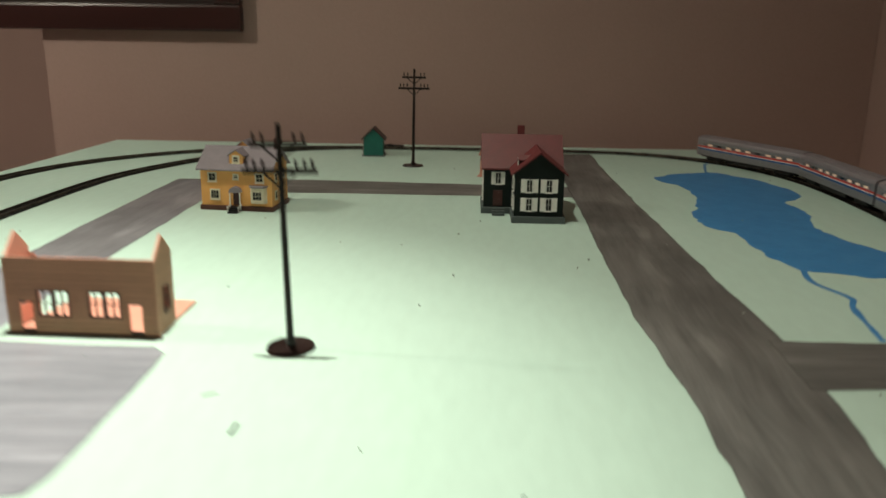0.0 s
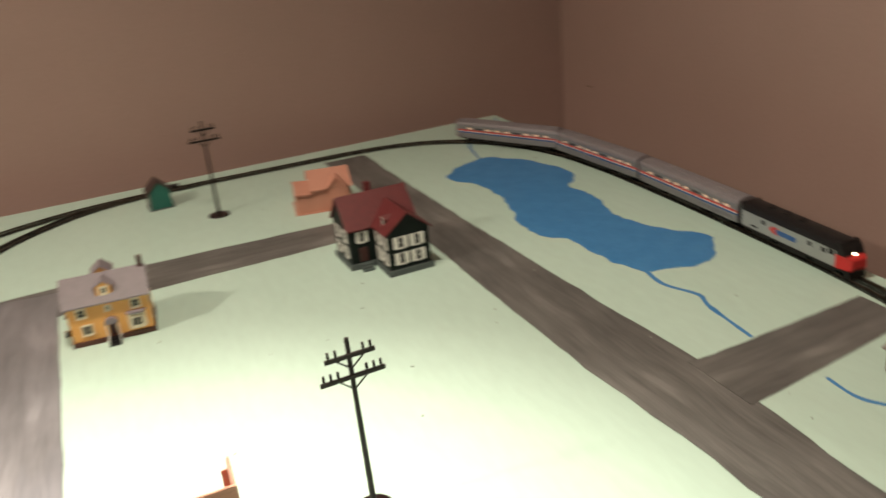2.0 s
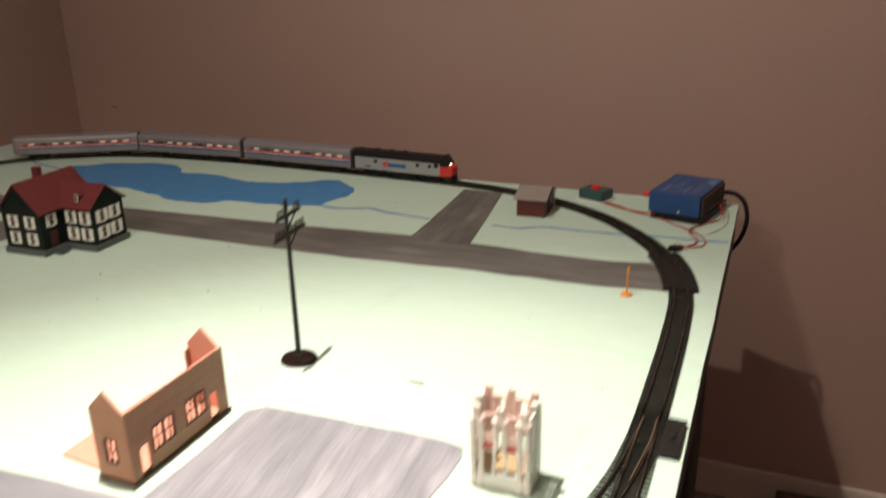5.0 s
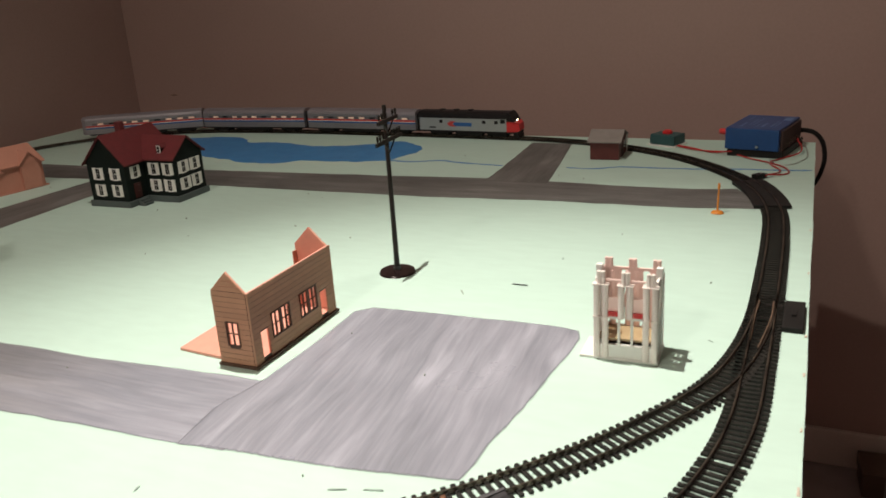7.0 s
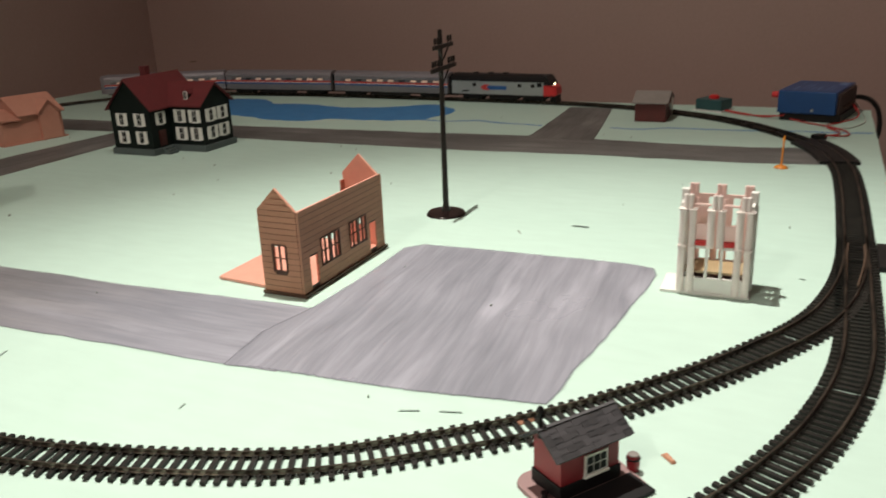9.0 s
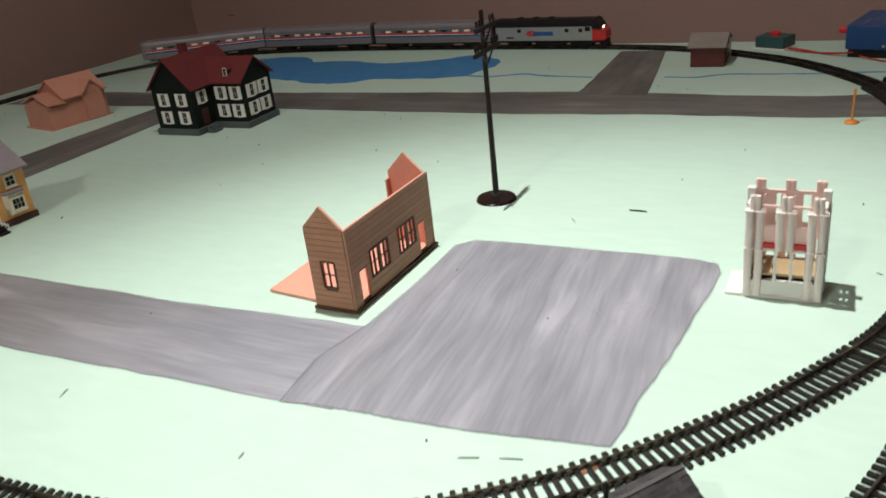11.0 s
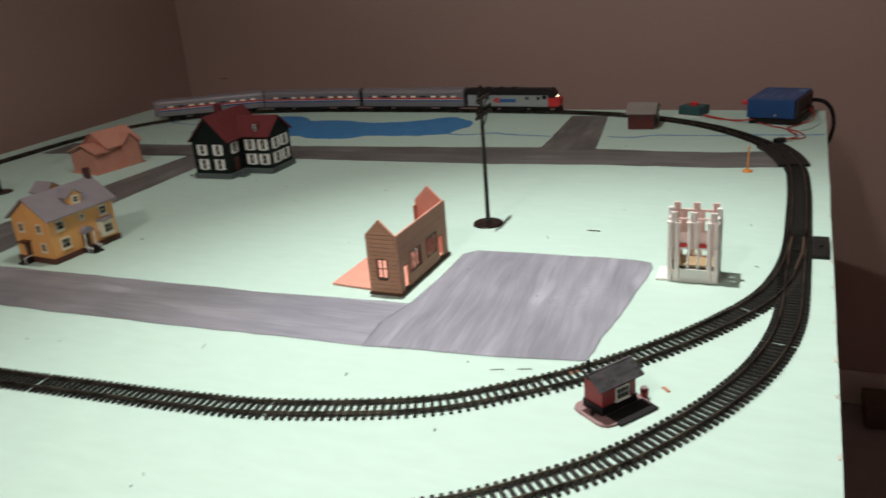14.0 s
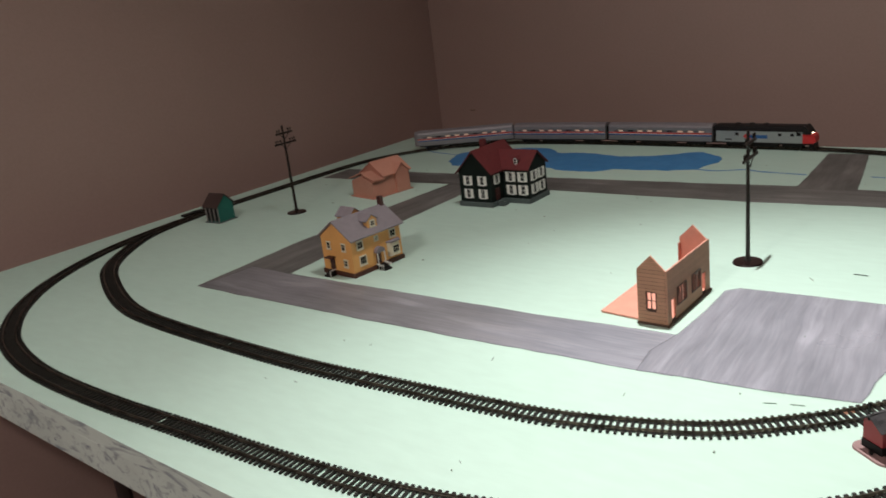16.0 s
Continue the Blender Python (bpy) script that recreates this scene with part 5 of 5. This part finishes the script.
sliver(-0.002, -0.138, 0.017, -92, BLACK, "dark thin sliver on the green paint", w=0.0012)
sliver(-0.035, -0.090, 0.012, 35, MUDDY, "pale curl of dried paint")
sliver(-0.353, -0.282, 0.0090, -138, CHIP, "orange-brown wood splinter near the hut", w=0.0026)
sliver(-0.345, -0.205, 0.014, -40, CHIP, "orange-brown wood splinter by the siding", w=0.004)
for x, l in ((-0.41, 0.012), (-0.33, 0.009), (-0.27, 0.016), (-0.20, 0.008), (-0.12, 0.010), (-0.05, 0.006), (0.10, 0.007), (0.24, 0.010)):
    sliver(x, -0.4015 + 0.009 * (x + 0.2), l * 0.55, 2, BARE, "small chip of bare wood on the table edge", w=0.0014)
for x, y, l, a in ((-0.39, 0.143, 0.010, 20), (-0.358, -0.143, 0.012, -70), (-0.351, -0.165, 0.013, -75), (-0.40, -0.02, 0.006, 10), (-0.10, 0.15, 0.004, 40), (0.05, 0.33, 0.004, 10), (-0.08, -0.33, 0.005, 60),
                   (-0.53, 0.31, 0.006, 80), (-0.54, 0.35, 0.005, 70), (0.18, -0.20, 0.004, 30), (-0.60, -0.1, 0.006, 15), (-0.42, 0.30, 0.004, 5), (0.56, -0.33, 0.006, 30), (-0.21, -0.35, 0.004, 0), (-0.57, 0.05, 0.005, 50)):
    sliver(x, y, l, a, MARK, "tiny dark speck on the green paint")

# fine paint specks and crumbs all over the table top
rng = random.Random(7)
bm = bmesh.new()
for k in range(32):
    x, y = rng.uniform(-0.62, 0.66), rng.uniform(-0.34, 1.05)
    r = rng.uniform(0.0004, 0.0010)
    a = rng.uniform(0, 6.3)
    flake = [bm.verts.new((x + r * (1 + 0.6 * rng.random()) * math.cos(a + j * 1.26), y + r * math.sin(a + j * 1.26), 0.0016)) for j in range(5)]
    foot = [bm.verts.new((v.co.x, v.co.y, 0.0)) for v in flake]
    bm.faces.new(flake)
    for j in range(5):
        bm.faces.new((foot[j], foot[(j + 1) % 5], flake[(j + 1) % 5], flake[j]))
tagged(part("paint_specks", bm, MUDDY), "tiny specks of dirt scattered over the green paint", "specks", kind="stuff")

# scuffs on the wall paint
SCUFF = mat("scuffed_paint", (0.19, 0.125, 0.11), 0.8)
rng = random.Random(4)
for y, z, w, h in ((0.038, 0.358, 0.012, 0.003), (1.20, 0.035, 0.026, 0.004)):
    bm = bmesh.new()
    edge = [(w * 0.5 * math.cos(k * 0.524) * rng.uniform(0.6, 1.1), h * 0.5 * math.sin(k * 0.524) * rng.uniform(0.6, 1.1)) for k in range(12)]
    front = [bm.verts.new((XW - 0.0004, y + a, z + b)) for a, b in edge]
    back = [bm.verts.new((XW, y + a, z + b)) for a, b in edge]
    bm.faces.new(front)
    for k in range(12):
        bm.faces.new((front[k - 1], front[k], back[k], back[k - 1]))
    tagged(part("wall_scuff", bm, SCUFF), "small dark scuff on the pink wall", "scuff", kind="structure")
